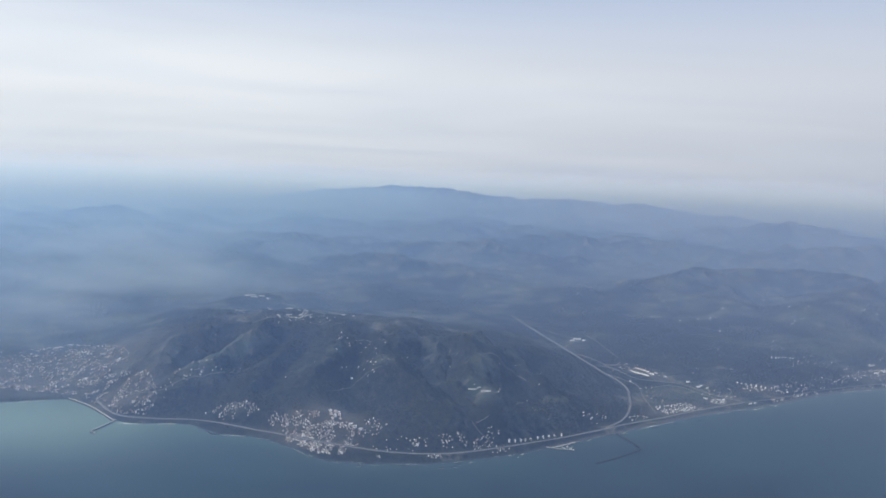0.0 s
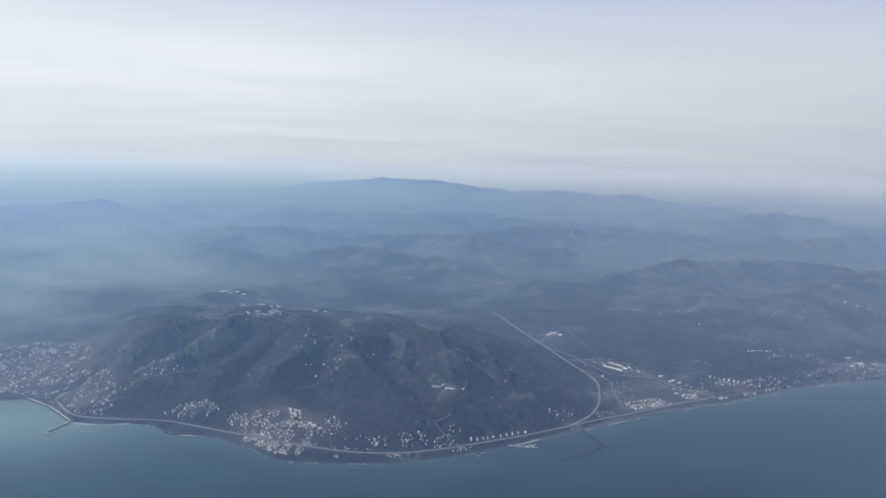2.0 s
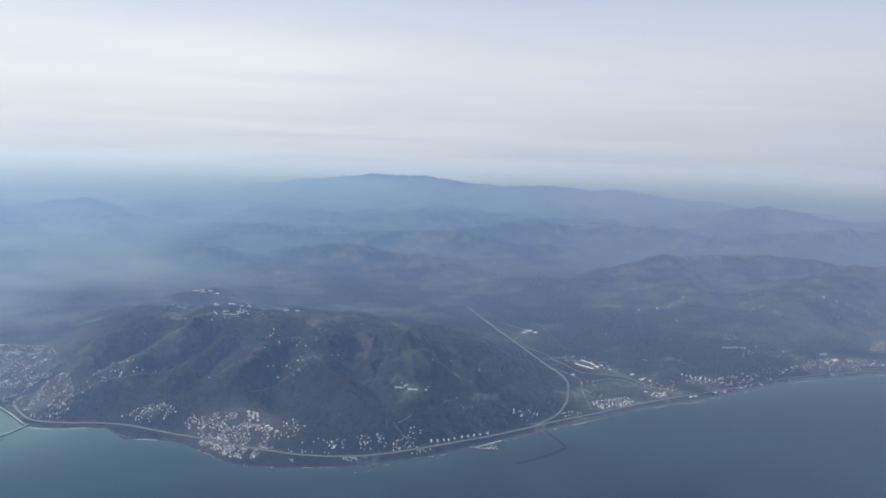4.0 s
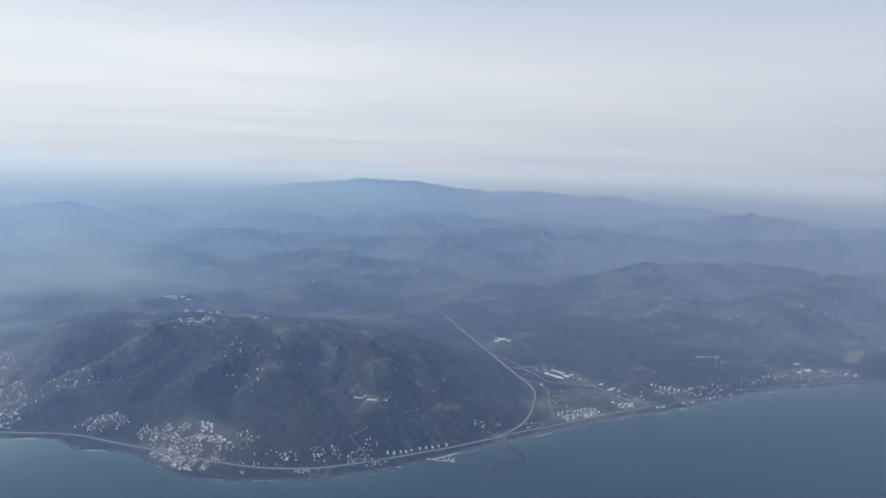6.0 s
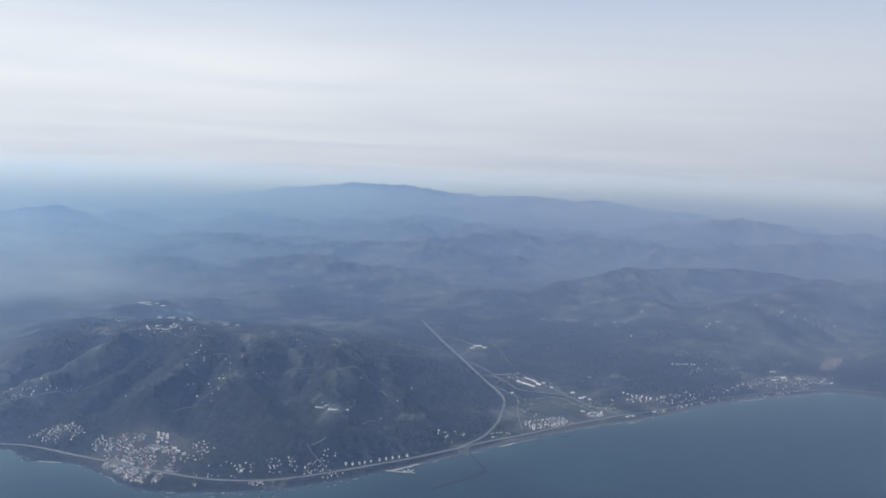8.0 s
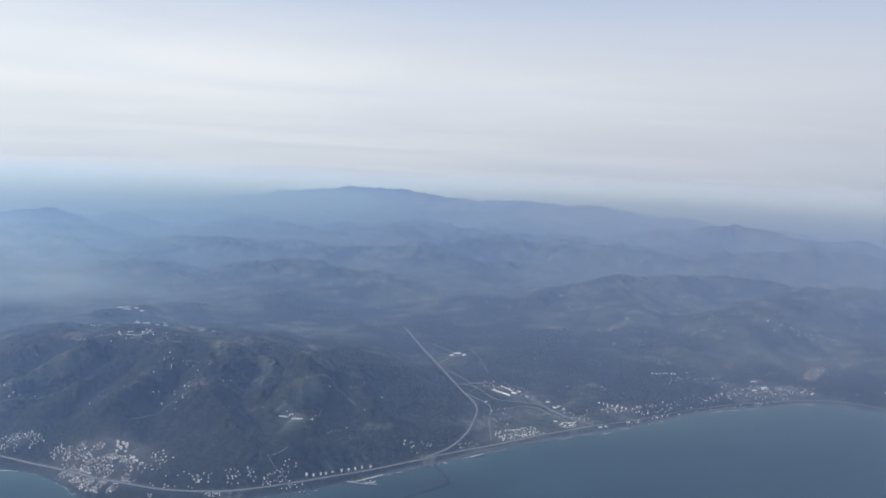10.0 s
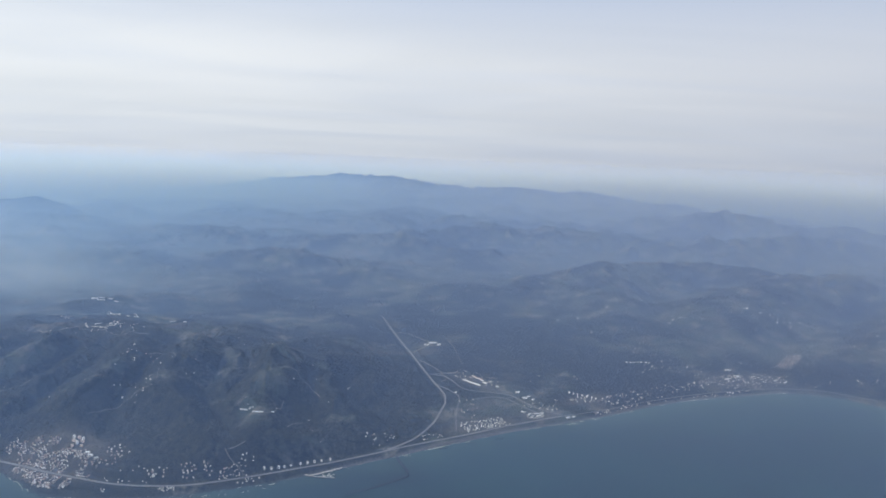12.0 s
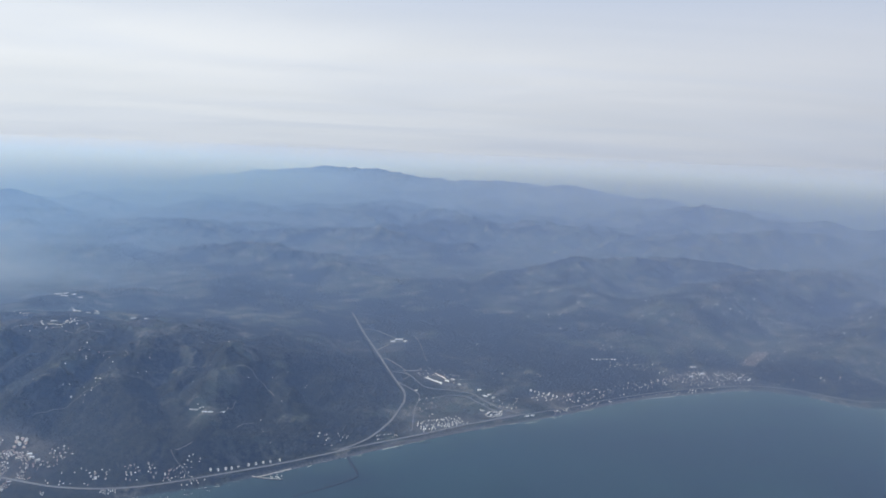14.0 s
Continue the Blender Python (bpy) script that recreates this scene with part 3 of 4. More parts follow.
    t.links.new(add.outputs[0], out.inputs["Volume"])
    me = bpy.data.meshes.new("haze")
    bm.to_mesh(me)
    bm.free()
    me.materials.append(m)
    return tagged(new("haze", me), "blue layer of hazy air over coast and hills", "haze", kind="structure")


make_haze()


def ribbon(line, half, lift, step=4.0, offset=0.0):
    """Vertices and faces of a strip along a line of x, y, z."""
    pts = [Vector(p) for p in line]
    out = []
    for k in range(len(pts) - 1):
        p0, p1, p2, p3 = pts[max(k - 1, 0)], pts[k], pts[k + 1], pts[min(k + 2, len(pts) - 1)]
        n = max(2, int((p2 - p1).length / step))
        for i in range(n):
            t = i / n
            out.append(0.5 * (2 * p1 + (p2 - p0) * t + (2 * p0 - 5 * p1 + 4 * p2 - p3) * t * t + (3 * p1 - p0 - 3 * p2 + p3) * t ** 3))
    out.append(pts[-1])
    c = np.array(out)
    tan = np.gradient(c[:, :2], axis=0)
    tan /= np.linalg.norm(tan, axis=1)[:, None]
    side = np.stack([tan[:, 1], -tan[:, 0]], 1)
    mid = c[:, :2] + side * offset
    v = []
    for s, dz in ((-half, -0.6), (-half, 0), (half, 0), (half, -0.6)):
        v.append(np.column_stack([mid + side * s, c[:, 2] + lift + dz]))
    v = np.stack(v, 1).reshape(-1, 3)
    i = np.arange(len(c) - 1)[:, None] * 4 + np.arange(3)[None, :]
    i = i.ravel()
    return v, np.stack([i, i + 4, i + 5, i + 1], 1)


for road_name, (width, median, line) in ROADS.items():
    road = tagged(new("road", None), ("grey dual highway" if median else "narrow pale road") + " running " + road_name.split("_")[0] + "side through the land", "road", kind="structure")
    for off in ((-(width + median) / 2, (width + median) / 2) if median else (0,)):
        v, f = ribbon(line, width / 2, 0.05, 4.0, off)
        ob = new("carriageway", mesh_arrays("carriageway", v, f, MAT_ASPHALT))
        ob.parent = road

# ---- tracks laid over the slopes ----
TRACKS = {
    "village_track": (1.6, [(-360, 841), (-316, 833), (-292, 842), (-259, 858), (-231, 876), (-212, 894)]),
    "spur_track": (1.5, [(-60, 893), (-54, 880), (-51, 868), (-54, 857)]),
    "building_track": (1.6, [(73, 817), (86, 816), (97, 827), (101, 843), (101, 857)]),
    "garden_track": (1.5, [(60, 757), (65, 751), (76, 745), (86, 738)]),
    "orchard_track": (1.4, [(64, 757), (72, 761), (79, 765)]),
    "crest_track": (2.0, [(-290, 1052), (-262, 1032), (-238, 1030), (-214, 1036), (-189, 1036), (-160, 1014), (-120, 1030)]),
    "plateau_track": (5.0, [(-304, 1322), (-270, 1290), (-240, 1250), (-210, 1212)]),
    "far_field_track": (5.0, [(620, 1800), (660, 1850), (738, 1932), (772, 1965)]),
    "ridge_lane": (1.8, [(83, 918), (108, 922), (129, 905), (140, 890)]),
    "terrace_lane": (1.6, [(115, 804), (121, 820), (128, 832)]),
    "meadow_lane": (1.1, [(-108, 818), (-83, 852), (-50, 852)]),
    "hamlet_lane": (1.6, [(-92, 950), (-71, 955), (-48, 926)]),
    "farm_lane": (1.6, [(20, 940), (30, 946), (40, 957)]),
    "works_track": (1.8, [(315, 1297), (326, 1241), (331, 1184), (334, 1143)]),
    "court_loop": (1.9, [(406, 920), (406, 927), (411, 932), (418, 933), (425, 931), (427, 925), (422, 920), (414, 918), (407, 919)]),
    "rim_loop": (4.2, [(-232, 1080), (-225, 1067), (-209, 1056), (-195, 1052), (-188, 1057), (-186, 1072), (-180, 1083)]),
    "yard_track": (6.5, [(254, 1198), (262, 1212), (269, 1224), (279, 1241), (290, 1255)]),
    "gravel_track": (5.0, [(221, 1327), (235, 1327), (248, 1322), (266, 1296), (286, 1268)]),
    "verge_track": (5.0, [(266, 1156), (279, 1134), (292, 1112), (301, 1095), (314, 1096), (328, 1098)]),
    "junction_track": (3.6, [(298, 1090), (305, 1078), (306, 1066), (298, 1052)]),
    "upland_track": (3.4, [(1075, 1255), (1110, 1290), (1150, 1300), (1200, 1350)]),
}


def resample(line, step):
    pts = [Vector((*p[:2], 0)) for p in line]
    out = []
    for k in range(len(pts) - 1):
        p0, p1, p2, p3 = pts[max(k - 1, 0)], pts[k], pts[k + 1], pts[min(k + 2, len(pts) - 1)]
        n = max(2, int((p2 - p1).length / step))
        for i in range(n):
            t = i / n
            out.append(0.5 * (2 * p1 + (p2 - p0) * t + (2 * p0 - 5 * p1 + 4 * p2 - p3) * t * t + (3 * p1 - p0 - 3 * p2 + p3) * t ** 3))
    out.append(pts[-1])
    c = np.array(out)[:, :2]
    tan = np.gradient(c, axis=0)
    tan /= np.linalg.norm(tan, axis=1)[:, None]
    return c, np.stack([tan[:, 1], -tan[:, 0]], 1)


def draped(line, width, lift):
    """A strip that follows the slope under it."""
    c, side = resample(line, 2.0)
    wob = 1 + 0.35 * fractal(c[:, 0] / 9, c[:, 1] / 9, 2)[:, None]
    rows = []
    for s, dz in ((-0.5, -0.8), (-0.5, lift), (0, lift + 0.1), (0.5, lift), (0.5, -0.8)):
        p = c + side * width * s * wob
        rows.append(np.column_stack([p, land_height(p[:, 0], p[:, 1])[0] + dz]))
    v = np.stack(rows, 1).reshape(-1, 3)
    i = (np.arange(len(c) - 1)[:, None] * 5 + np.arange(4)[None, :]).ravel()
    return v, np.stack([i, i + 5, i + 6, i + 1], 1)


for track_name, (width, line) in TRACKS.items():
    v, f = draped(line, width * 0.4, 0.4)
    paved = track_name in ("plateau_track", "rim_loop", "court_loop")
    label = "pale concrete loop road round a sports ground" if track_name == "court_loop" else ("pale concrete " if paved else "pale earth ") + track_name.replace("_", " ") + " winding over the slope"
    tagged(new("track", mesh_arrays("track", v, f, MAT_CONCRETE if paved else MAT_EARTH)), label, "track", kind="structure")

# ---- breakwaters ----
ROCKS = np.random.RandomState(11)
bm_rock = bmesh.new()
bmesh.ops.create_icosphere(bm_rock, subdivisions=1, radius=1)
ROCK_V = np.array([v.co[:] for v in bm_rock.verts])
ROCK_F = np.array([[v.index for v in f.verts] for f in bm_rock.faces])
bm_rock.free()


def lumps(centres, sizes, flat, rng, rough=0.3):
    """Many uneven lumps in one set of arrays."""
    n, k = len(centres), len(ROCK_V)
    turn = rng.rand(n) * 2 * math.pi
    c, s = np.cos(turn)[:, None], np.sin(turn)[:, None]
    v = ROCK_V[None] * (1 + rough * (rng.rand(n, k, 1) - 0.5)) * np.array([1, 0.8, 1])
    x, y = v[..., 0] * c - v[..., 1] * s, v[..., 0] * s + v[..., 1] * c
    v = np.stack([x, y, v[..., 2] * np.asarray(flat).reshape(-1, 1)], 2) * np.asarray(sizes)[:, None, None] + np.asarray(centres)[:, None, :]
    f = (ROCK_F[None] + (np.arange(n) * k)[:, None, None]).reshape(-1, 3)
    return v.reshape(-1, 3), f


def breakwater(label, line, top, crest, deck=None):
    thing = tagged(new("breakwater"), label, "breakwater")
    c, side = resample(line, 1.5)
    rows = []
    for s, z in ((-1.6, -2.5), (-0.62, top), (0.62, top), (1.6, -2.5)):
        jit = 0.35 * ROCKS.rand(len(c)) - 0.17
        rows.append(np.column_stack([c + side * (crest * s + jit[:, None]), np.full(len(c), z) + (0.25 * jit if z > 0 else 0)]))
    v = np.stack(rows, 1).reshape(-1, 3)
    i = (np.arange(len(c) - 1)[:, None] * 4 + np.arange(3)[None, :]).ravel()
    core = new("core", mesh_arrays("core", v, np.stack([i, i + 4, i + 5, i + 1], 1), MAT_ROCK))
    core.parent = thing
    n = len(c) * 7
    k = ROCKS.randint(0, len(c), n)
    u = (ROCKS.rand(n) * 2 - 1) * 1.35
    p = c[k] + side[k] * (crest * u)[:, None] + ROCKS.randn(n, 2) * 0.3
    z = top - np.clip(np.abs(u) - 0.6, 0, 1) * (top + 0.6) * 1.1
    rv, rf = lumps(np.column_stack([p, z]), 0.28 + 0.4 * ROCKS.rand(n), 0.8, ROCKS)
    rocks = tagged(new("rock_armour", mesh_arrays("rock_armour", rv, rf, MAT_ROCK)), kind="stuff")
    rocks.parent = thing
    if deck:
        dv, df = ribbon([(*p, top) for p in line], deck / 2, 0.35, 3.0)
        slab = tagged(new("deck", mesh_arrays("deck", dv, df, MAT_CONCRETE)), "pale concrete deck")
        slab.parent = thing
    return thing


breakwater("long dark rock breakwater bent out into the sea", [(238, 797), (243, 782), (250, 764), (252, 755)], 1.2, 0.9)
breakwater("low dark rock breakwater lying off the shore", [(252, 752), (240, 741), (219, 725), (191, 708)], 0.4, 1.5)
breakwater("small fishing harbour mole of pale concrete", [(141, 751), (149, 746.5), (160, 744), (176, 742.5)], 0.8, 0.7, 1.0)
breakwater("pale concrete quay of the small fishing harbour", [(150, 747), (158, 751), (168, 757.5), (181, 766)], 0.8, 0.7, 1.2)


def boat(length, beam, hull_mat, label):
    """A small fishing boat: a hull drawn to a bow, a deck sunk into it, a cabin and a mast."""
    thing = tagged(new("fishing_boat"), label, "boat", "boats in the small harbour")
    bm = bmesh.new()
    rings = []
    for u, w, keel, sheer in ((-0.5, 0.8, -0.12, 0.34), (-0.2, 1.0, -0.16, 0.32), (0.15, 0.95, -0.16, 0.34), (0.38, 0.55, -0.10, 0.42), (0.5, 0.06, 0.05, 0.52)):
        half = beam * w / 2
        rings.append([bm.verts.new(p) for p in ((u * length, -half, sheer), (u * length, -half * 0.7, keel), (u * length, half * 0.7, keel), (u * length, half, sheer))])
    for a, b in zip(rings[:-1], rings[1:]):
        for i in range(3):
            bm.faces.new((a[i], a[i + 1], b[i + 1], b[i]))
    bm.faces.new(rings[0][::-1])
    bm.faces.new(rings[-1])
    hull = part("hull", bm, hull_mat, thing)
    bm = bmesh.new()
    deck = [bm.verts.new(p) for p in ((-0.49 * length, -0.38 * beam, 0.24), (0.15 * length, -0.44 * beam, 0.24), (0.42 * length, 0, 0.26), (0.15 * length, 0.44 * beam, 0.24), (-0.49 * length, 0.38 * beam, 0.24))]
    bm.faces.new(deck)
    part("deck", bm, MAT_EARTH, hull)
    part("cabin", box_mesh(-0.30 * length, 0.0, -0.28 * beam, 0.28 * beam, 0.24, 0.95), MAT_PALE, thing, "white boat cabin")
    part("mast", box_mesh(0.10 * length, 0.10 * length + 0.05, -0.025, 0.025, 0.24, 1.6), MAT_METAL, thing)
    return thing


for x, y, turn, length, hull_mat in ((165, 747.2, 24, 2.6, MAT_PALE), (168.5, 748.6, 40, 2.2, MAT_WALL), (171.5, 747.4, 10, 2.9, MAT_PALE), (163, 749.6, 35, 2.0, MAT_TILE), (174, 751, 60, 2.4, MAT_WALL), (169, 752.6, 32, 2.1, MAT_PALE)):
    craft = boat(length, 0.36 * length, hull_mat, "small red fishing boat moored inside the mole" if hull_mat is MAT_TILE else "small white fishing boat moored inside the mole")
    craft.matrix_basis = Matrix.Translation((x, y, 0.05)) @ Matrix.Rotation(radians(turn), 4, "Z")

breakwater("pale harbour breakwater with a bent end beside the town", [(-356, 792), (-359, 778), (-363, 765), (-367, 752), (-360, 747)], 1.2, 0.8, 0.9)
breakwater("town sea wall of pale rock under the coast road", [(-446, 858), (-425, 845), (-403, 829), (-380, 808), (-358, 787)], 1.5, 0.8, 1.0)
breakwater("small stub mole at the foot of the headland", [(-240, 763), (-236, 758), (-229, 757), (-222, 760)], 0.9, 0.9)
for reef in ([(23, 684), (27, 685)], [(35, 687), (39, 688)], [(71, 704), (75, 706)], [(87, 711), (92, 713)], [(104, 720), (110, 722)], [(40, 695), (44, 697)], [(-17, 686), (-12, 686)], [(-62, 684), (-57, 684)],
             [(287, 821), (297, 825)], [(322, 838), (331, 842)], [(356, 853), (366, 857)]):
    breakwater("low dark rock reef just off the shore", reef, 0.4, 0.7)

# ---- surf along the shore ----


def make_surf():
    rng = np.random.RandomState(21)
    c, side = resample([tuple(p) for p in COAST[4:-4]], 1.5)
    wob = shore_wobble(c[:, 0], c[:, 1])
    verts, faces = [], []
    for off, keep in ((1.0, 0.10), (2.6, 0.06), (5.0, 0.2)):
        n = fractal(c[:, 0] / 14 + off * 9, c[:, 1] / 14, 3)
        on = n > keep
        for k in np.flatnonzero(on[:-1] & on[1:]):
            w0, w1 = 0.15 + 1.7 * (n[k] - keep), 0.15 + 1.7 * (n[k + 1] - keep)
            b = len(verts)
            for kk, w in ((k, w0), (k + 1, w1)):
                o = off + wob[kk] + 0.9 * math.sin(kk * 0.33 + off)
                verts += [(*(c[kk] + side[kk] * (o - w / 2)), 0.06), (*(c[kk] + side[kk] * (o + w / 2)), 0.06)]
            faces.append((b, b + 1, b + 3, b + 2))
    for x0, x1, off in ((-349, -322, 2.4), (-314, -282, 3.0), (-224, -196, 2.0), (-30, -20, 2.5), (96, 104, 3), (272, 300, 2.2), (450, 470, 5.0), (640, 700, 2.4), (790, 830, 2.0)):
        k = np.flatnonzero((c[:, 0] > x0) & (c[:, 0] < x1))
        for i in k[:-1]:
            b = len(verts)
            for kk in (i, i + 1):
                fade = math.sin(math.pi * (kk - k[0] + 0.3) / (len(k) + 0.6))
                o, w = off + wob[kk] * 0.4 + 0.3 * math.sin(kk * 0.21), 0.12 + 0.75 * fade
                verts += [(*(c[kk] + side[kk] * (o - w / 2)), 0.08), (*(c[kk] + side[kk] * (o + w / 2)), 0.08)]
            faces.append((b, b + 1, b + 3, b + 2))
    for x, y in ((25, 683), (37, 686), (73, 704), (90, 710), (107, 719), (42, 694), (-15, 684), (-60, 682), (-45, 686), (6, 689), (55, 701), (-120, 706), (-160, 737), (-235, 757)):
        for k in range(7):
            px, py, r = x + rng.randn() * 2.4, y + rng.randn() * 0.8, 0.2 + 0.5 * rng.rand() ** 2
            b = len(verts)
            verts += [(px - 1.6 * r, py, 0.07), (px, py - 0.5 * r, 0.07), (px + 1.5 * r, py + 0.1 * r, 0.07), (px + 0.2 * r, py + 0.6 * r, 0.07)]
            faces.append((b, b + 1, b + 2, b + 3))
    me = mesh_arrays("surf", verts, faces, MAT_FOAM)
    return tagged(new("surf", me), "broken white surf lines along the beach", "surf", kind="stuff")


make_surf()


def make_shore_rocks():
    rng = np.random.RandomState(23)
    c, side = resample([tuple(p) for p in COAST[10:34]], 0.8)
    wob = shore_wobble(c[:, 0], c[:, 1])
    many = 0.12 + 1.1 * np.exp(-((c[:, 0] + 60) / 140) ** 2)
    k = np.flatnonzero(rng.rand(len(c)) < many)
    k = np.concatenate([k, k[rng.rand(len(k)) < 0.6], k[rng.rand(len(k)) < 0.5]])
    off = wob[k] + rng.randn(len(k)) * 1.5 + 0.6
    p = c[k] + side[k] * off[:, None]
    size = 0.35 + 1.1 * rng.rand(len(k)) ** 2.5
    v, f = lumps(np.column_stack([p, np.full(len(k), 0.1)]), size, 0.7, rng, 0.6)
    return tagged(new("shore_rocks", mesh_arrays("shore_rocks", v, f, MAT_ROCK)), "dark wet rocks strewn along the headland's shore", "rocks", kind="stuff")


make_shore_rocks()

# ---- buildings ----
BUILT = np.random.RandomState(5)
taken = {}


def free_spot(x, y, gap):
    cx, cy = int(x // 6), int(y // 6)
    for i in (-1, 0, 1):
        for j in (-1, 0, 1):
            for (px, py, pg) in taken.get((cx + i, cy + j), ()):
                if (px - x) ** 2 + (py - y) ** 2 < (0.5 * (gap + pg)) ** 2:
                    return False
    return True


def take_spot(x, y, gap):
    taken.setdefault((int(x // 6), int(y // 6)), []).append((x, y, gap))


def road_clearance(x, y):
    best = np.full(np.shape(x), 1e9)
    for width, median, line in ROADS.values():
        best = np.minimum(best, line_distance(x, y, line) - (2 * width + median if median else width) / 2)
    return best


def shore_turn(x):
    """The coast's direction beside x, in radians."""
    lo, hi = np.interp([x - 25, x + 25], COAST[:, 0], COAST[:, 1])
    return math.atan2(hi - lo, 50)


def scatter(cx, cy, ra, rb, turn, count, gap, lean=0.5, shore=3.2):
    """Free building plots in an ellipse, denser towards its middle."""
    c, s = math.cos(radians(turn)), math.sin(radians(turn))
    spots = []
    m = count * 14
    rr, aa = BUILT.rand(m) ** lean, BUILT.rand(m) * 2 * math.pi
    u, v = ra * rr * np.cos(aa), rb * rr * np.sin(aa)
    x, y = cx + u * c - v * s, cy + u * s + v * c
    fine = (coast_distance(x, y) > shore) & (road_clearance(x, y) > 2.2) & (fractal(x / 12, y / 12, 2) > -0.04)
    for px, py in zip(x[fine], y[fine]):
        if len(spots) >= count:
            break
        if free_spot(px, py, gap):
            take_spot(px, py, gap)
            spots.append((float(px), float(py)))
    return spots


def clustered(cx, cy, ra, rb, turn, count, gap):
    """Plots bunched into quarters, with gardens and bare slopes between them."""
    spots = scatter(cx, cy, ra, rb, turn, 3 * count, gap, 0.6)
    x, y = np.array(spots).T
    g = fractal(x / 34 + 2.7, y / 34, 3)
    return [p for p, k in zip(spots, g) if k > -0.1][:count]


def rows_of(cx, cy, turn, along, across, du, dv, jitter=0.5):
    """Plots in straight rows."""
    c, s = math.cos(radians(turn)), math.sin(radians(turn))
    out = []
    for i in range(along):
        for j in range(across):
            u, v = (i - (along - 1) / 2) * du + BUILT.randn() * jitter, (j - (across - 1) / 2) * dv + BUILT.randn() * jitter
            x, y = cx + u * c - v * s, cy + u * s + v * c
            take_spot(x, y, 2.5)
            out.append((x, y))
    return out


def roof_mesh(w, d, z, rise, hip, over=0.25, thick=0.12):
    """A pitched roof with eaves; hip pulls the ridge ends in."""
    bm = bmesh.new()
    a, b = w / 2 + over, d / 2 + over
    e = [bm.verts.new(p) for p in ((-a, -b, z), (a, -b, z), (a, b, z), (-a, b, z))]
    lo = [bm.verts.new((v.co.x, v.co.y, z - thick)) for v in e]
    r0, r1 = bm.verts.new((-a + hip, 0, z + rise)), bm.verts.new((a - hip, 0, z + rise))
    bm.faces.new((e[0], e[1], r1, r0))
    bm.faces.new((e[2], e[3], r0, r1))
    bm.faces.new((e[1], e[2], r1))
    bm.faces.new((e[3], e[0], r0))
    for i in range(4):
        j = (i + 1) % 4
        bm.faces.new((lo[i], lo[j], e[j], e[i]))
    bm.faces.new(lo[::-1])
    return bm


def house(w, d, h, rise, hip, wall, roof, name="house"):
    thing = new(name)
    part("wall", box_mesh(-w / 2, w / 2, -d / 2, d / 2, -1.6, h), wall, thing)
    top = part("roof", roof_mesh(w, d, h + 0.12, rise, hip), roof, thing)
    part("chimney", box_mesh(w * 0.2, w * 0.2 + 0.3, 0.1, 0.4, h + 0.2, h + rise + 0.35), wall, top)
    part("door", box_mesh(-0.2, 0.2, -d / 2 - 0.03, -d / 2 + 0.02, 0, 0.62), MAT_DARK, thing)
    return thing


def flat_house(w, d, h, wall, name="house"):
    thing = new(name)
    part("wall", box_mesh(-w / 2, w / 2, -d / 2, d / 2, -1.6, h), wall, thing)
    bm = bmesh.new()
    add_box(bm, -w / 2 - 0.15, w / 2 + 0.15, -d / 2 - 0.15, d / 2 + 0.15, h, h + 0.14)
    top = part("roof_slab", bm, MAT_CONCRETE, thing)
    part("stair_head", box_mesh(-0.5, 0.4, -0.4, 0.5, h + 0.14, h + 0.75), wall, top)
    part("door", box_mesh(-0.2, 0.2, -d / 2 - 0.03, -d / 2 + 0.02, 0, 0.62), MAT_DARK, thing)
    return thing


def block(w, d, storeys, wall, roof=None):
    """A block of flats with window bands and balconies on each storey."""
    thing, hs = new("apartment_block"), 0.72
    h = storeys * hs
    body = part("wall", box_mesh(-w / 2, w / 2, -d / 2, d / 2, -2.0, h), wall, thing)
    for k in range(storeys):
        z = k * hs
        part("window_band", box_mesh(-w / 2 + 0.3, w / 2 - 0.3, -d / 2 - 0.02, -d / 2 + 0.05, z + 0.25, z + 0.55), MAT_DARK, body)
        if k:
            part("balcony", box_mesh(-w * 0.22, w * 0.22, -d / 2 - 0.32, -d / 2 - 0.02, z, z + 0.22), wall, thing)
    if roof:
        part("roof", roof_mesh(w, d, h + 0.12, 0.8, min(w, d) * 0.45), roof, thing)
    else:
        top = part("roof_slab", box_mesh(-w / 2 - 0.1, w / 2 + 0.1, -d / 2 - 0.1, d / 2 + 0.1, h, h + 0.15), MAT_CONCRETE, thing)
        part("stair_head", box_mesh(-0.6, 0.6, -0.6, 0.6, h + 0.15, h + 0.8), wall, top)
    return thing


def shed(w, d, h, roof):
    thing = new("warehouse")
    part("wall", box_mesh(-w / 2, w / 2, -d / 2, d / 2, -1.2, h), MAT_WALL, thing)
    part("roof", roof_mesh(w, d, h + 0.12, d * 0.14, 0.02, 0.15), roof, thing, "pale sheet-metal roof")
    for k in (-0.3, 0.05, 0.35):
        part("door", box_mesh(w * k - 0.45, w * k + 0.45, -d / 2 - 0.03, -d / 2 + 0.02, 0, h * 0.6), MAT_DARK, thing)
    return thing


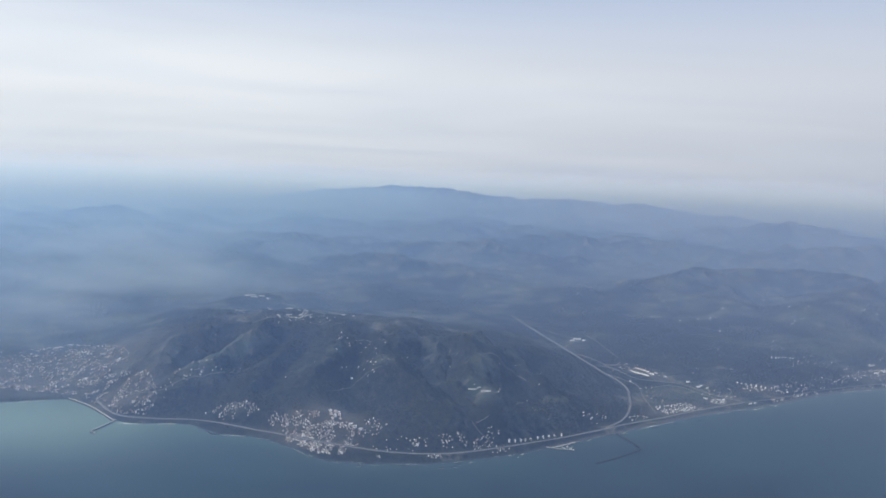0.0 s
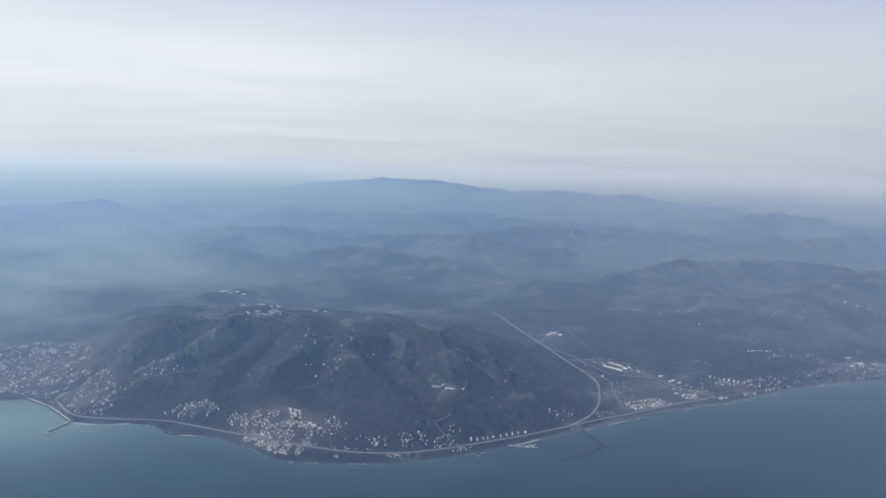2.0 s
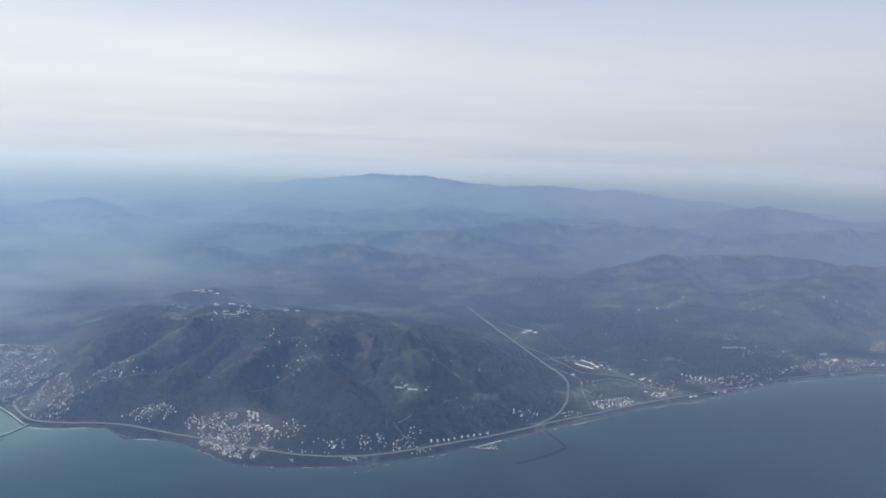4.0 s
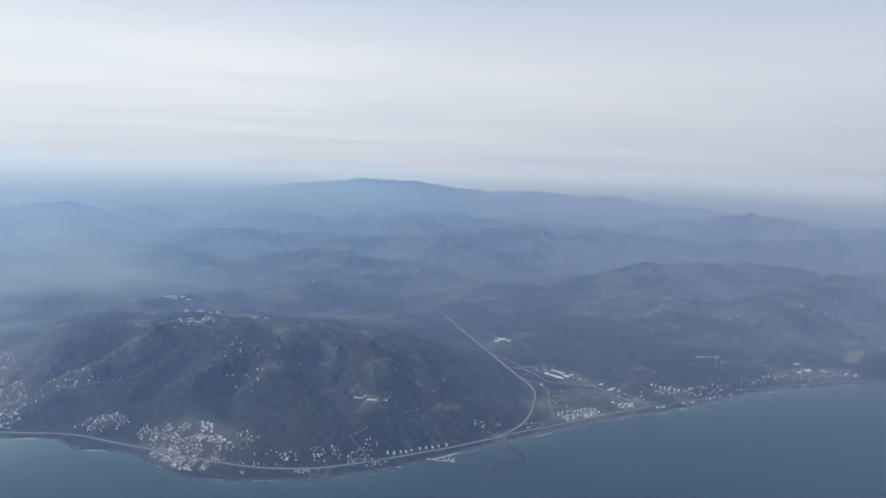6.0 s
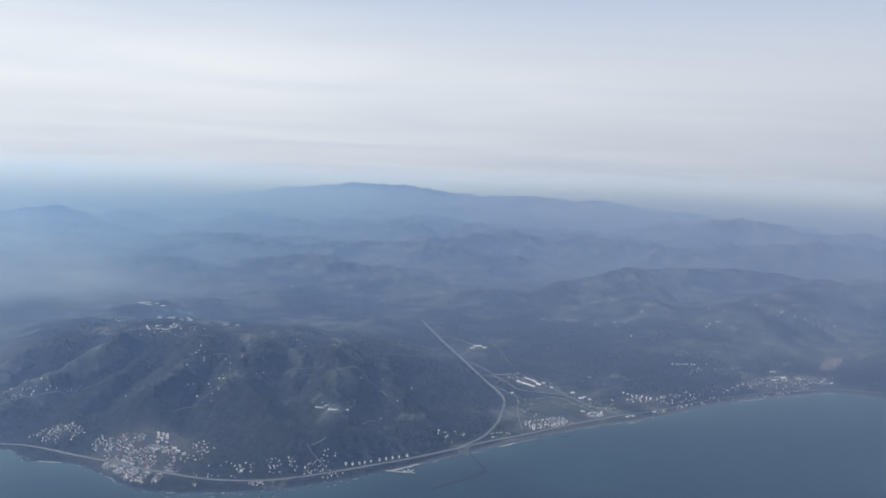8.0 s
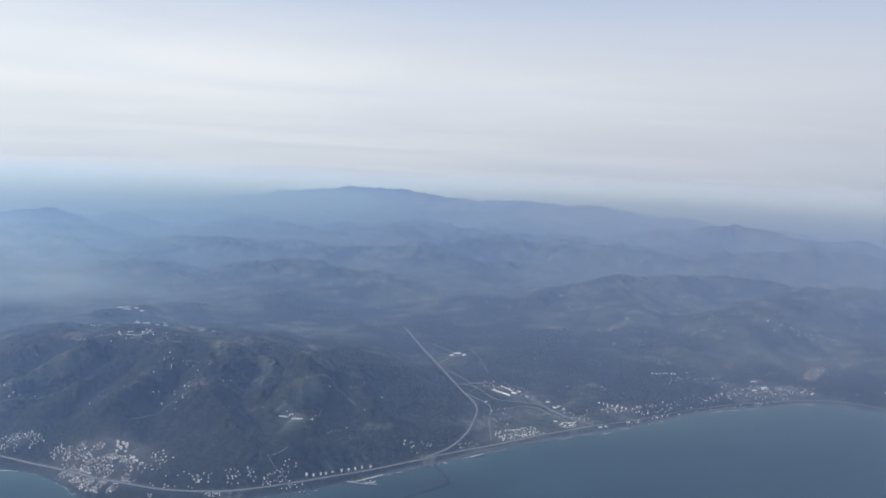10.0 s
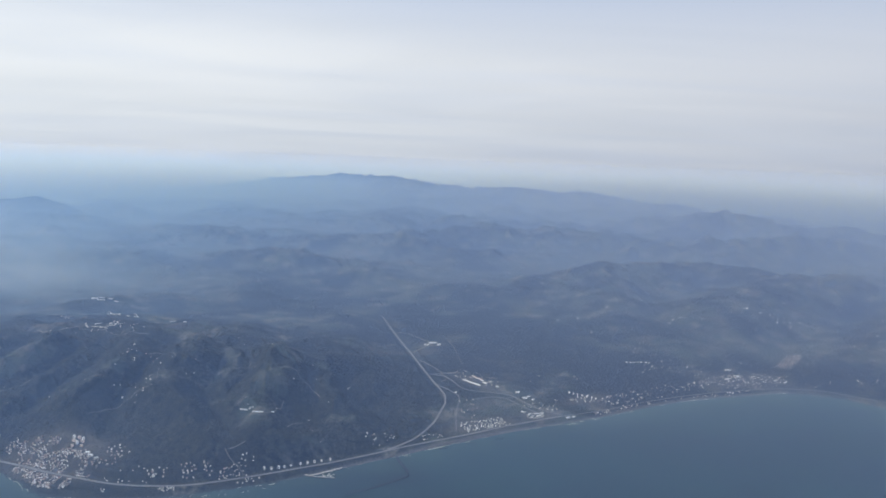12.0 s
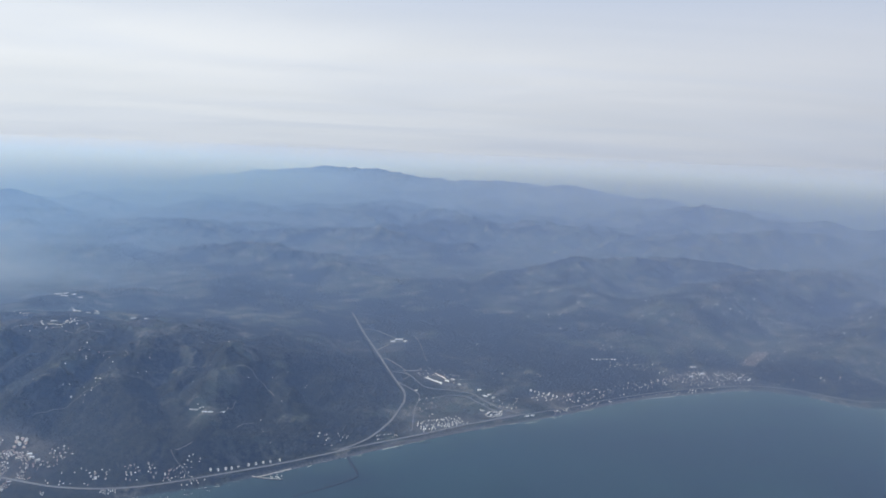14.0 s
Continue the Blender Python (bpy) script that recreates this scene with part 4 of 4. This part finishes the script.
def plant(makers, spots, label, category, group, along=None, spread=0.55, quarter=0.35, size=0.33):
    """Sets buildings of the given kinds on the plots, each level on the slope."""
    if not spots:
        return
    xy = np.array(spots)
    z = land_height(xy[:, 0], xy[:, 1])[0]
    protos = {}
    for (x, y), zz in zip(spots, z):
        k = BUILT.randint(len(makers))
        turn = (shore_turn(x) if along is None else radians(along)) + BUILT.randn() * spread + (math.pi / 2 if BUILT.rand() < quarter else 0)
        m = Matrix.Translation((x, y, float(zz) + 0.15)) @ Matrix.Rotation(turn, 4, "Z")
        if k not in protos:
            protos[k] = tagged(makers[k](), label[k] if isinstance(label, (list, tuple)) else label, category, group)
            protos[k].matrix_basis = m @ Matrix.Scale(size, 4)
        else:
            copy_thing(protos[k], m)


HOUSE_KINDS = [
    lambda: house(3.2, 2.6, 1.9, 0.9, 1.1, MAT_WALL, MAT_TILE),
    lambda: house(2.8, 2.4, 2.3, 0.8, 1.0, MAT_CREAM, MAT_TILE),
    lambda: house(3.4, 2.5, 1.7, 0.8, 0.05, MAT_WALL, MAT_METAL),
    lambda: flat_house(2.8, 2.6, 2.4, MAT_WALL),
    lambda: flat_house(3.2, 2.6, 1.8, MAT_CREAM),
]
HOUSE_LABELS = ["white rendered house with a hipped red tile roof", "cream rendered house with a hipped red tile roof",
                "white house with a pale sheet-metal gable roof", "white flat-roofed house with a roof stair head",
                "low cream flat-roofed house with a stair head"]
BLOCK_KINDS = [
    lambda: block(4.4, 3.6, 5, MAT_WALL), lambda: block(4.0, 3.6, 6, MAT_CREAM, MAT_TILE), lambda: block(5.2, 3.4, 4, MAT_WALL, MAT_TILE)]
BLOCK_LABELS = ["white five-storey apartment block with a flat roof", "cream six-storey apartment block with a tile roof",
                "wide white four-storey apartment block with a tile roof"]

# the town under the hill
for x, y, tall, wide in ((-102, 772, 5, 6.0), (-97, 768, 6, 6.0), (-92.5, 771, 5, 5.6), (-98, 776, 5, 6.5), (-104, 777, 4, 5.0), (-91, 765, 3, 5.0), (-99.5, 763, 3, 5.0), (-94, 776, 4, 5)):
    take_spot(x, y, 6)
    plant([lambda: block(wide * 0.85, 3.6, tall, MAT_ROSE if tall % 2 else MAT_WALL)], [(x, y)], "tall rose-white apartment block standing above the old town", "apartment block", "tall blocks above the town", -38, 0.08, 0, 0.62)
plant(BLOCK_KINDS, scatter(-50, 758, 12, 14, 70, 13, 3.2), BLOCK_LABELS, "apartment block", "apartment blocks at the town's edge")
plant(BLOCK_KINDS, scatter(-112, 752, 40, 18, -12, 26, 3.2), BLOCK_LABELS, "apartment block", "apartment blocks in the town")
plant([lambda: shed(7, 4, 2.2, MAT_METAL)], [(-72, 744), (-65, 741), (-77, 749)], "large hall with a pale metal roof beside the town", "warehouse", "halls in the town", 15, 0.2, 0, 0.6)
plant(HOUSE_KINDS, scatter(-108, 742, 40, 20, -12, 84, 2.1, 0.6), HOUSE_LABELS, "house", "houses of the town")
plant(HOUSE_KINDS, scatter(-146, 768, 22, 11, -14, 20, 2.4, 0.6) + scatter(-166, 785, 6, 7, 0, 8, 2.4), HOUSE_LABELS, "house", "houses of the town")
plant(HOUSE_KINDS, scatter(-222, 796, 36, 8, -14, 34, 2.4), HOUSE_LABELS, "house", "houses along the coast road")
plant(HOUSE_KINDS, scatter(10, 728, 60, 10, 4, 24, 2.6), HOUSE_LABELS, "house", "houses along the coast road")
plant(HOUSE_KINDS, scatter(17, 708, 9, 5, 4, 13, 1.9) + scatter(-40, 703, 6, 3, 0, 4, 2.2), HOUSE_LABELS, "house", "houses between road and sea")
plant(HOUSE_KINDS, scatter(84, 744, 12, 15, 20, 16, 2.4), HOUSE_LABELS, "house", "houses along the coast road")
plant(HOUSE_KINDS, scatter(92, 728, 12, 4, 26, 8, 2.1), HOUSE_LABELS, "house", "houses between road and sea")
western = [p for p in scatter(-505, 980, 110, 55, -46, 110, 4.0) if fractal(np.array([p[0] / 40]), np.array([p[1] / 40]), 2)[0] > 0.0][:44]
plant(BLOCK_KINDS, western, BLOCK_LABELS, "apartment block", "apartment blocks of the western town", None, 0.5, 0.4, 0.52)
plant([lambda: shed(9, 3.2, 2.2, MAT_METAL)], [(-568, 1066), (-556, 1078), (-470, 1003)], "long pale hall at the upper edge of the western town", "warehouse", "halls of the western town", 20, 0.2, 0, 0.9)
# a row of tall white villas over the highway
villas = [(102, 750), (109, 752), (116, 755), (121.5, 757), (128, 759.5), (137, 765), (144, 768), (151, 771), (158, 773.5), (167, 777.5)]
for p in villas:
    take_spot(*p, 4)
plant([lambda: block(2.9, 2.4, 5, MAT_PALE)], villas, "tall narrow white villa in a row above the highway", "villa", "row of white villas", -18, 0.1, 0, 0.62)
plant(BLOCK_KINDS, scatter(208, 824, 8, 5, 20, 5, 3.2), BLOCK_LABELS, "apartment block", "blocks by the road junction")
plant(HOUSE_KINDS, scatter(222, 826, 20, 10, 25, 10, 2.6), HOUSE_LABELS, "house", "houses by the road junction")
plant(HOUSE_KINDS, scatter(278, 848, 16, 7, 28, 14, 2.3), HOUSE_LABELS, "house", "houses by the road junction")

# the holiday estate of small white houses
estate = [p for p in rows_of(345, 891, 25, 14, 7, 4.4, 4.1, 1.0) if coast_distance(np.array([p[0]]), np.array([p[1]]))[0] > 10 and BUILT.rand() < 0.82]
plant([lambda: house(2.9, 2.4, 2.4, 0.7, 0.9, MAT_WALL, MAT_METAL, "estate_house"), lambda: flat_house(2.7, 2.5, 2.6, MAT_WALL, "estate_house")], estate,
      ["small white estate house with a pale hipped roof", "small white flat-roofed estate house"], "estate house", "white estate by the beach", 27, 0.4, 0.3, 0.40)

# works, halls and flats along the plain
for x, y, w, d, h, turn in ((343, 1050, 36, 1.5, 1.5, -46), (362, 1049, 8, 2.2, 1.8, -46), (371, 1057, 5, 2.2, 1.6, -30), (379, 1035, 5, 2, 1.6, -20), (316, 1006, 4, 2, 1.6, 30),
                            (289, 1262, 15, 4, 2.2, 4), (278, 1248, 9, 3, 2.0, 4), (300, 1252, 6, 3, 2.0, 30),
                            (402, 936, 6, 1.6, 1.0, -30), (410, 929, 8, 1.3, 1.0, 60), (419, 931, 7, 1.4, 1.0, 10), (427, 934, 5, 1.6, 1.0, 28), (421, 924, 8, 1.3, 1.0, 24), (412, 922, 5, 1.3, 1.0, 40),
                            (406, 1012, 6, 2, 1.6, 10), (412, 988, 7, 2, 1.6, -20), (418, 992, 5, 2, 1.6, 20), (423, 981, 4, 2, 1.6, 20), (459, 921, 6, 1.8, 1.2, 26), (467, 924, 5, 1.6, 1.2, 10),
                            (770, 1136, 10, 3, 1.8, 4), (770, 1104, 10, 3, 1.8, 4), (748, 1090, 7, 2.6, 1.6, 8), (826, 1090, 8, 2.6, 1.6, 24), (838, 1083, 6, 2.4, 1.6, 24),
                            (-213, 1076, 9, 0.9, 0.6, 8), (-192, 1073, 6, 0.9, 0.6, -4), (-180, 1078, 3, 1.2, 0.8, 20),
                            (-236, 1195, 12, 2.2, 1.0, 8), (-222, 1199, 10, 2.0, 1.0, 20), (-209, 1206, 9, 2.0, 1.0, 28), (-298, 1310, 12, 2.4, 1.0, 10), (-140, 1180, 9, 2.0, 1.0, 24), (-124, 1190, 7, 2.0, 1.0, 30),
                            (80, 817, 13, 0.9, 0.9, -2), (63, 823, 11, 0.9, 0.9, -16), (70.6, 824.5, 6, 0.9, 0.9, 62), (95, 823, 5, 0.9, 0.9, 40),
                            (-358, 1384, 13, 3, 1.2, 12), (-343, 1376, 15, 3, 1.2, -4), (-330, 1388, 12, 3, 1.2, 8), (-316, 1380, 9, 3, 1.2, -10), (-350, 1396, 10, 3, 1.2, 4)):
    take_spot(x, y, w * 0.6)
    plant([lambda: shed(w, d, h, MAT_METAL)], [(x, y)], "long low hall with a pale sheet-metal roof", "warehouse", "halls on the coastal plain", turn, 0.02, 0, 0.9)
plant([lambda: shed(20, 2.4, 1.8, MAT_TILE)], [(351, 1076), (357, 1068)], "long hall with a dull red roof beside the works", "warehouse", "red-roofed works halls", -62, 0.02, 0, 0.8)
plant(BLOCK_KINDS, [(427, 951), (437, 948), (443, 945), (449, 947), (320, 970), (330, 976), (525, 979), (530, 982), (569, 998), (584, 1004), (568, 974), (547, 970), (545, 988), (609, 1008), (616, 1011), (652, 1041), (661, 1049)],
      BLOCK_LABELS, "apartment block", "single blocks along the shore")
slabs = [(480, 1009), (485, 1005), (490, 1002), (488, 992), (496, 998), (502, 994), (508, 991), (513, 988), (505, 1000)]
for p in slabs:
    take_spot(*p, 4)
plant([lambda: block(4.6, 3.0, 6, MAT_PALE), lambda: block(3.6, 3.2, 5, MAT_WALL)], slabs, ["tall white slab of flats behind the beach", "white five-storey flats behind the beach"], "apartment block", "slabs of flats behind the beach", 60, 0.3, 0.3, 0.5)
plant(BLOCK_KINDS, scatter(492, 982, 20, 9, 14, 12, 3.0), BLOCK_LABELS, "apartment block", "blocks behind the beach")
plant(HOUSE_KINDS, scatter(420, 955, 45, 14, 30, 16, 2.6), HOUSE_LABELS, "house", "houses on the plain")
plant(BLOCK_KINDS, scatter(785, 1094, 36, 14, 10, 26, 3.4), BLOCK_LABELS, "apartment block", "blocks of the far village")
plant([lambda: house(3.4, 2.8, 1.6, 0.9, 1.1, MAT_CREAM, MAT_TILE, "estate_house"), lambda: house(3.2, 2.6, 1.8, 0.8, 1.0, MAT_ROSE, MAT_TILE, "estate_house")],
      rows_of(897, 1181, 50, 20, 5, 5.4, 5.0, 1.3), ["low cream estate house with a red tile roof", "rose rendered estate house with a red tile roof"], "estate house", "red-roofed estate on the slope", 48, 0.25, 0.3, 0.36)
plant([lambda: house(3.6, 2.8, 2.6, 0.7, 1.0, MAT_WALL, MAT_METAL)], [(611 + 6.4 * k + 1.2 * math.sin(3 * k), 1165 + 1.5 * math.sin(5 * k)) for k in range(7)], "white house in a row among fields", "house", "white row among fields", 6, 0.3, 0, 0.55)

# single houses that stand out on the slopes
LONE = [(-352, 842), (-346, 841), (-338, 840), (-322, 838), (-310, 838), (-296, 845), (-289, 847), (-276, 854), (-262, 862), (-256, 864), (-243, 873), (-236, 880),
        (-146, 928), (-103, 873), (-98, 878), (-27, 900), (-20, 909), (-84, 927), (-78, 930), (-51, 923), (67, 990), (73, 825), (66, 829), (98, 832), (153, 867),
        (49, 939), (119, 968), (14, 1025), (-261, 1036), (-252, 1030), (-238, 1036), (-205, 1040), (-184, 1040), (-170, 1022), (-156, 1024), (-142, 1030),
        (-60, 850), (-66, 842), (-115, 905), (30, 870), (38, 905), (-10, 960), (105, 905), (130, 930), (902, 1413), (897, 1404), (854, 1770), (984, 1922), (990, 1925),
        (275, 1768), (282, 1772), (151, 2056)]
plant(HOUSE_KINDS, LONE, HOUSE_LABELS, "house", "lone houses on the slopes", None, 0.6)


# ---- houses too far and many to count ----
def many_houses(name, label, spots, seed, grow=1.0):
    rng = np.random.RandomState(seed)
    xy = np.array(spots)
    n = len(xy)
    z = land_height(xy[:, 0], xy[:, 1])[0]
    w, d, h = 0.9 + 1.9 * rng.rand(n) ** 2.5, 0.8 + 0.6 * rng.rand(n), 0.7 + 0.6 * rng.rand(n) + (rng.rand(n) < 0.2) * (0.6 + 1.2 * rng.rand(n))
    w, d, h = w * grow * 0.88, d * grow * 0.88, h * grow * 0.9
    rise = np.where(rng.rand(n) < 0.7, 0.45, 0.05)
    turn = rng.rand(n) * math.pi
    corner = np.array([(-0.5, -0.5), (0.5, -0.5), (0.5, 0.5), (-0.5, 0.5)])
    c, s = np.cos(turn)[:, None], np.sin(turn)[:, None]

    def ring(grow, zz):
        u, v = corner[None, :, 0] * (w + grow)[:, None], corner[None, :, 1] * (d + grow)[:, None]
        return np.stack([xy[:, :1] + u * c - v * s, xy[:, 1:] + u * s + v * c, np.repeat(zz[:, None], 4, 1)], 2)
    ridge_u = np.array([-0.3, 0.3])[None] * w[:, None]
    ridge = np.stack([xy[:, :1] + ridge_u * c, xy[:, 1:] + ridge_u * s, np.repeat((z + h + rise)[:, None], 2, 1)], 2)
    v = np.concatenate([ring(0 * w, z - 1.5), ring(0 * w, z + h), ring(0 * w + 0.22, z + h), ridge], 1)
    wall = [(0, 1, 5), (0, 5, 4), (1, 2, 6), (1, 6, 5), (2, 3, 7), (2, 7, 6), (3, 0, 4), (3, 4, 7)]
    roof = [(8, 9, 13), (8, 13, 12), (10, 11, 12), (10, 12, 13), (9, 10, 13), (11, 8, 12)]
    f = np.array(wall + roof)[None] + (np.arange(n) * 14)[:, None, None]
    me = mesh_arrays(name, v.reshape(-1, 3), f.reshape(-1, 3), MAT_WALLS)
    me.materials.append(MAT_ROOFS)
    me.polygons.foreach_set("material_index", np.tile(np.array([0] * 8 + [1] * 6, np.int32), n))
    return tagged(new(name, me), label, "houses", kind="stuff")


def thin_scatter(n, x0, x1, y0, y1, thresh, seed):
    """Houses strung loosely over a countryside."""
    rng = np.random.RandomState(seed)
    x, y = x0 + (x1 - x0) * rng.rand(n * 6), y0 + (y1 - y0) * rng.rand(n * 6)
    g = fractal(x / 90 + seed, y / 90, 3)
    ok = (g > thresh) & (coast_distance(x, y) > 15) & (road_clearance(x, y) > 3)
    return list(zip(x[ok][:n], y[ok][:n]))


old_town = scatter(-100, 717, 26, 9, -20, 60, 1.6, 0.6, 2.0) + scatter(-108, 742, 44, 20, -12, 190, 1.5, 0.6) + scatter(-54, 742, 14, 10, 30, 14, 2.3) + scatter(-136, 772, 26, 9, -14, 40, 1.8) + scatter(-160, 778, 16, 10, -10, 20, 1.8) + scatter(40, 732, 50, 6, 8, 24, 2.4)
town = clustered(-508, 975, 130, 72, -46, 900, 1.6) + clustered(-510, 898, 90, 26, -6, 300, 1.6) + clustered(-384, 860, 82, 32, -44, 330, 1.6) + clustered(-650, 950, 90, 90, 0, 260, 2.1) + scatter(-300, 850, 30, 16, 30, 8, 2.6)
town += scatter(-98, 945, 34, 22, -30, 13, 2.2) + scatter(-60, 890, 16, 30, 20, 8, 2.2) + scatter(-325, 1200, 16, 10, 10, 14, 2.2) + scatter(-180, 1078, 24, 10, 0, 22, 2.2)
town += scatter(-300, 850, 50, 14, 25, 16, 1.9) + scatter(-110, 744, 44, 20, -12, 120, 1.2, 0.6) + scatter(-218, 796, 32, 9, -14, 60, 1.5) + scatter(50, 736, 50, 6, 10, 16, 2.0) + scatter(-150, 770, 22, 9, -14, 14, 1.9)
many_houses("old_town_houses", "crowded white, rose and grey houses of the old town", old_town, 35, 1.15)
many_houses("town_houses", "dense pale houses of the town round the bay", town, 31)
many_houses("village_houses", "pale houses of the far coastal village", scatter(545, 962, 60, 5, 28, 26, 2.2, 0.5, 2.0) + scatter(690, 1022, 80, 4, 20, 24, 2.2, 0.5, 2.0) + scatter(778, 1088, 75, 26, 12, 100, 2.6) + scatter(660, 1050, 70, 12, 22, 50, 2.8) + scatter(560, 1000, 60, 14, 28, 50, 2.8)
            + scatter(350, 1075, 45, 26, -50, 40, 2.8) + scatter(330, 950, 12, 40, 0, 14, 2.8), 32)
many_houses("hill_houses", "scattered pale farmhouses over the wooded hills", thin_scatter(34, -330, 230, 780, 1060, 0.13, 3) + thin_scatter(230, 420, 1100, 1060, 1500, 0.12, 4)
            + thin_scatter(70, 850, 1300, 1040, 1350, 0.1, 9), 33, 0.95)
many_houses("upland_houses", "pale farms and hamlets on the far uplands", thin_scatter(420, 500, 1700, 1350, 2300, 0.12, 5) + thin_scatter(110, -700, 500, 1500, 2400, 0.18, 6), 34, 1.35)


# ---- woods ----
def make_woods(name, label, n, x0, x1, y0, y1, seed, small, large):
    rng = np.random.RandomState(seed)
    x, y = x0 + (x1 - x0) * rng.rand(n), y0 + (y1 - y0) * rng.rand(n)
    g = fractal(x / 60 + 7, y / 60, 4) + 0.12 * rng.randn(n)
    ridge = np.zeros(n)
    for high, width, line in SPURS:
        ridge = np.maximum(ridge, np.exp(-(line_distance(x, y, line) / width) ** 2))
    g = g - np.where(y < 1060, 0.22 * (ridge - 0.55), 0)     # the woods keep to the ravines
    ok = (coast_distance(x, y) > 9) & (road_clearance(x, y) > 2.5) & (g > 0.07) & (settled(x, y) + 0.25 * rng.rand(n) < 0.75)
    x, y = x[ok], y[ok]
    z = land_height(x, y)[0]
    size = small + (large - small) * rng.rand(len(x)) ** 1.6
    v, f = lumps(np.column_stack([x, y, z + 0.25 * size]), size, 0.6 + 0.5 * rng.rand(len(x)), rng, 0.6)
    return tagged(new(name, mesh_arrays(name, v, f, MAT_WOODS)), label, "woods", kind="stuff")


make_woods("hill_woods", "bare brown and dark green woods on the near hill", 22000, -420, 260, 735, 1120, 41, 0.6, 1.7)
make_woods("plain_woods", "dark tree clumps and hedges over the coastal plain", 16000, 200, 1150, 850, 1500, 42, 0.6, 1.8)
make_woods("far_woods", "dark woods on the hills behind", 9000, -900, 1500, 1300, 2200, 43, 1.2, 3.0)
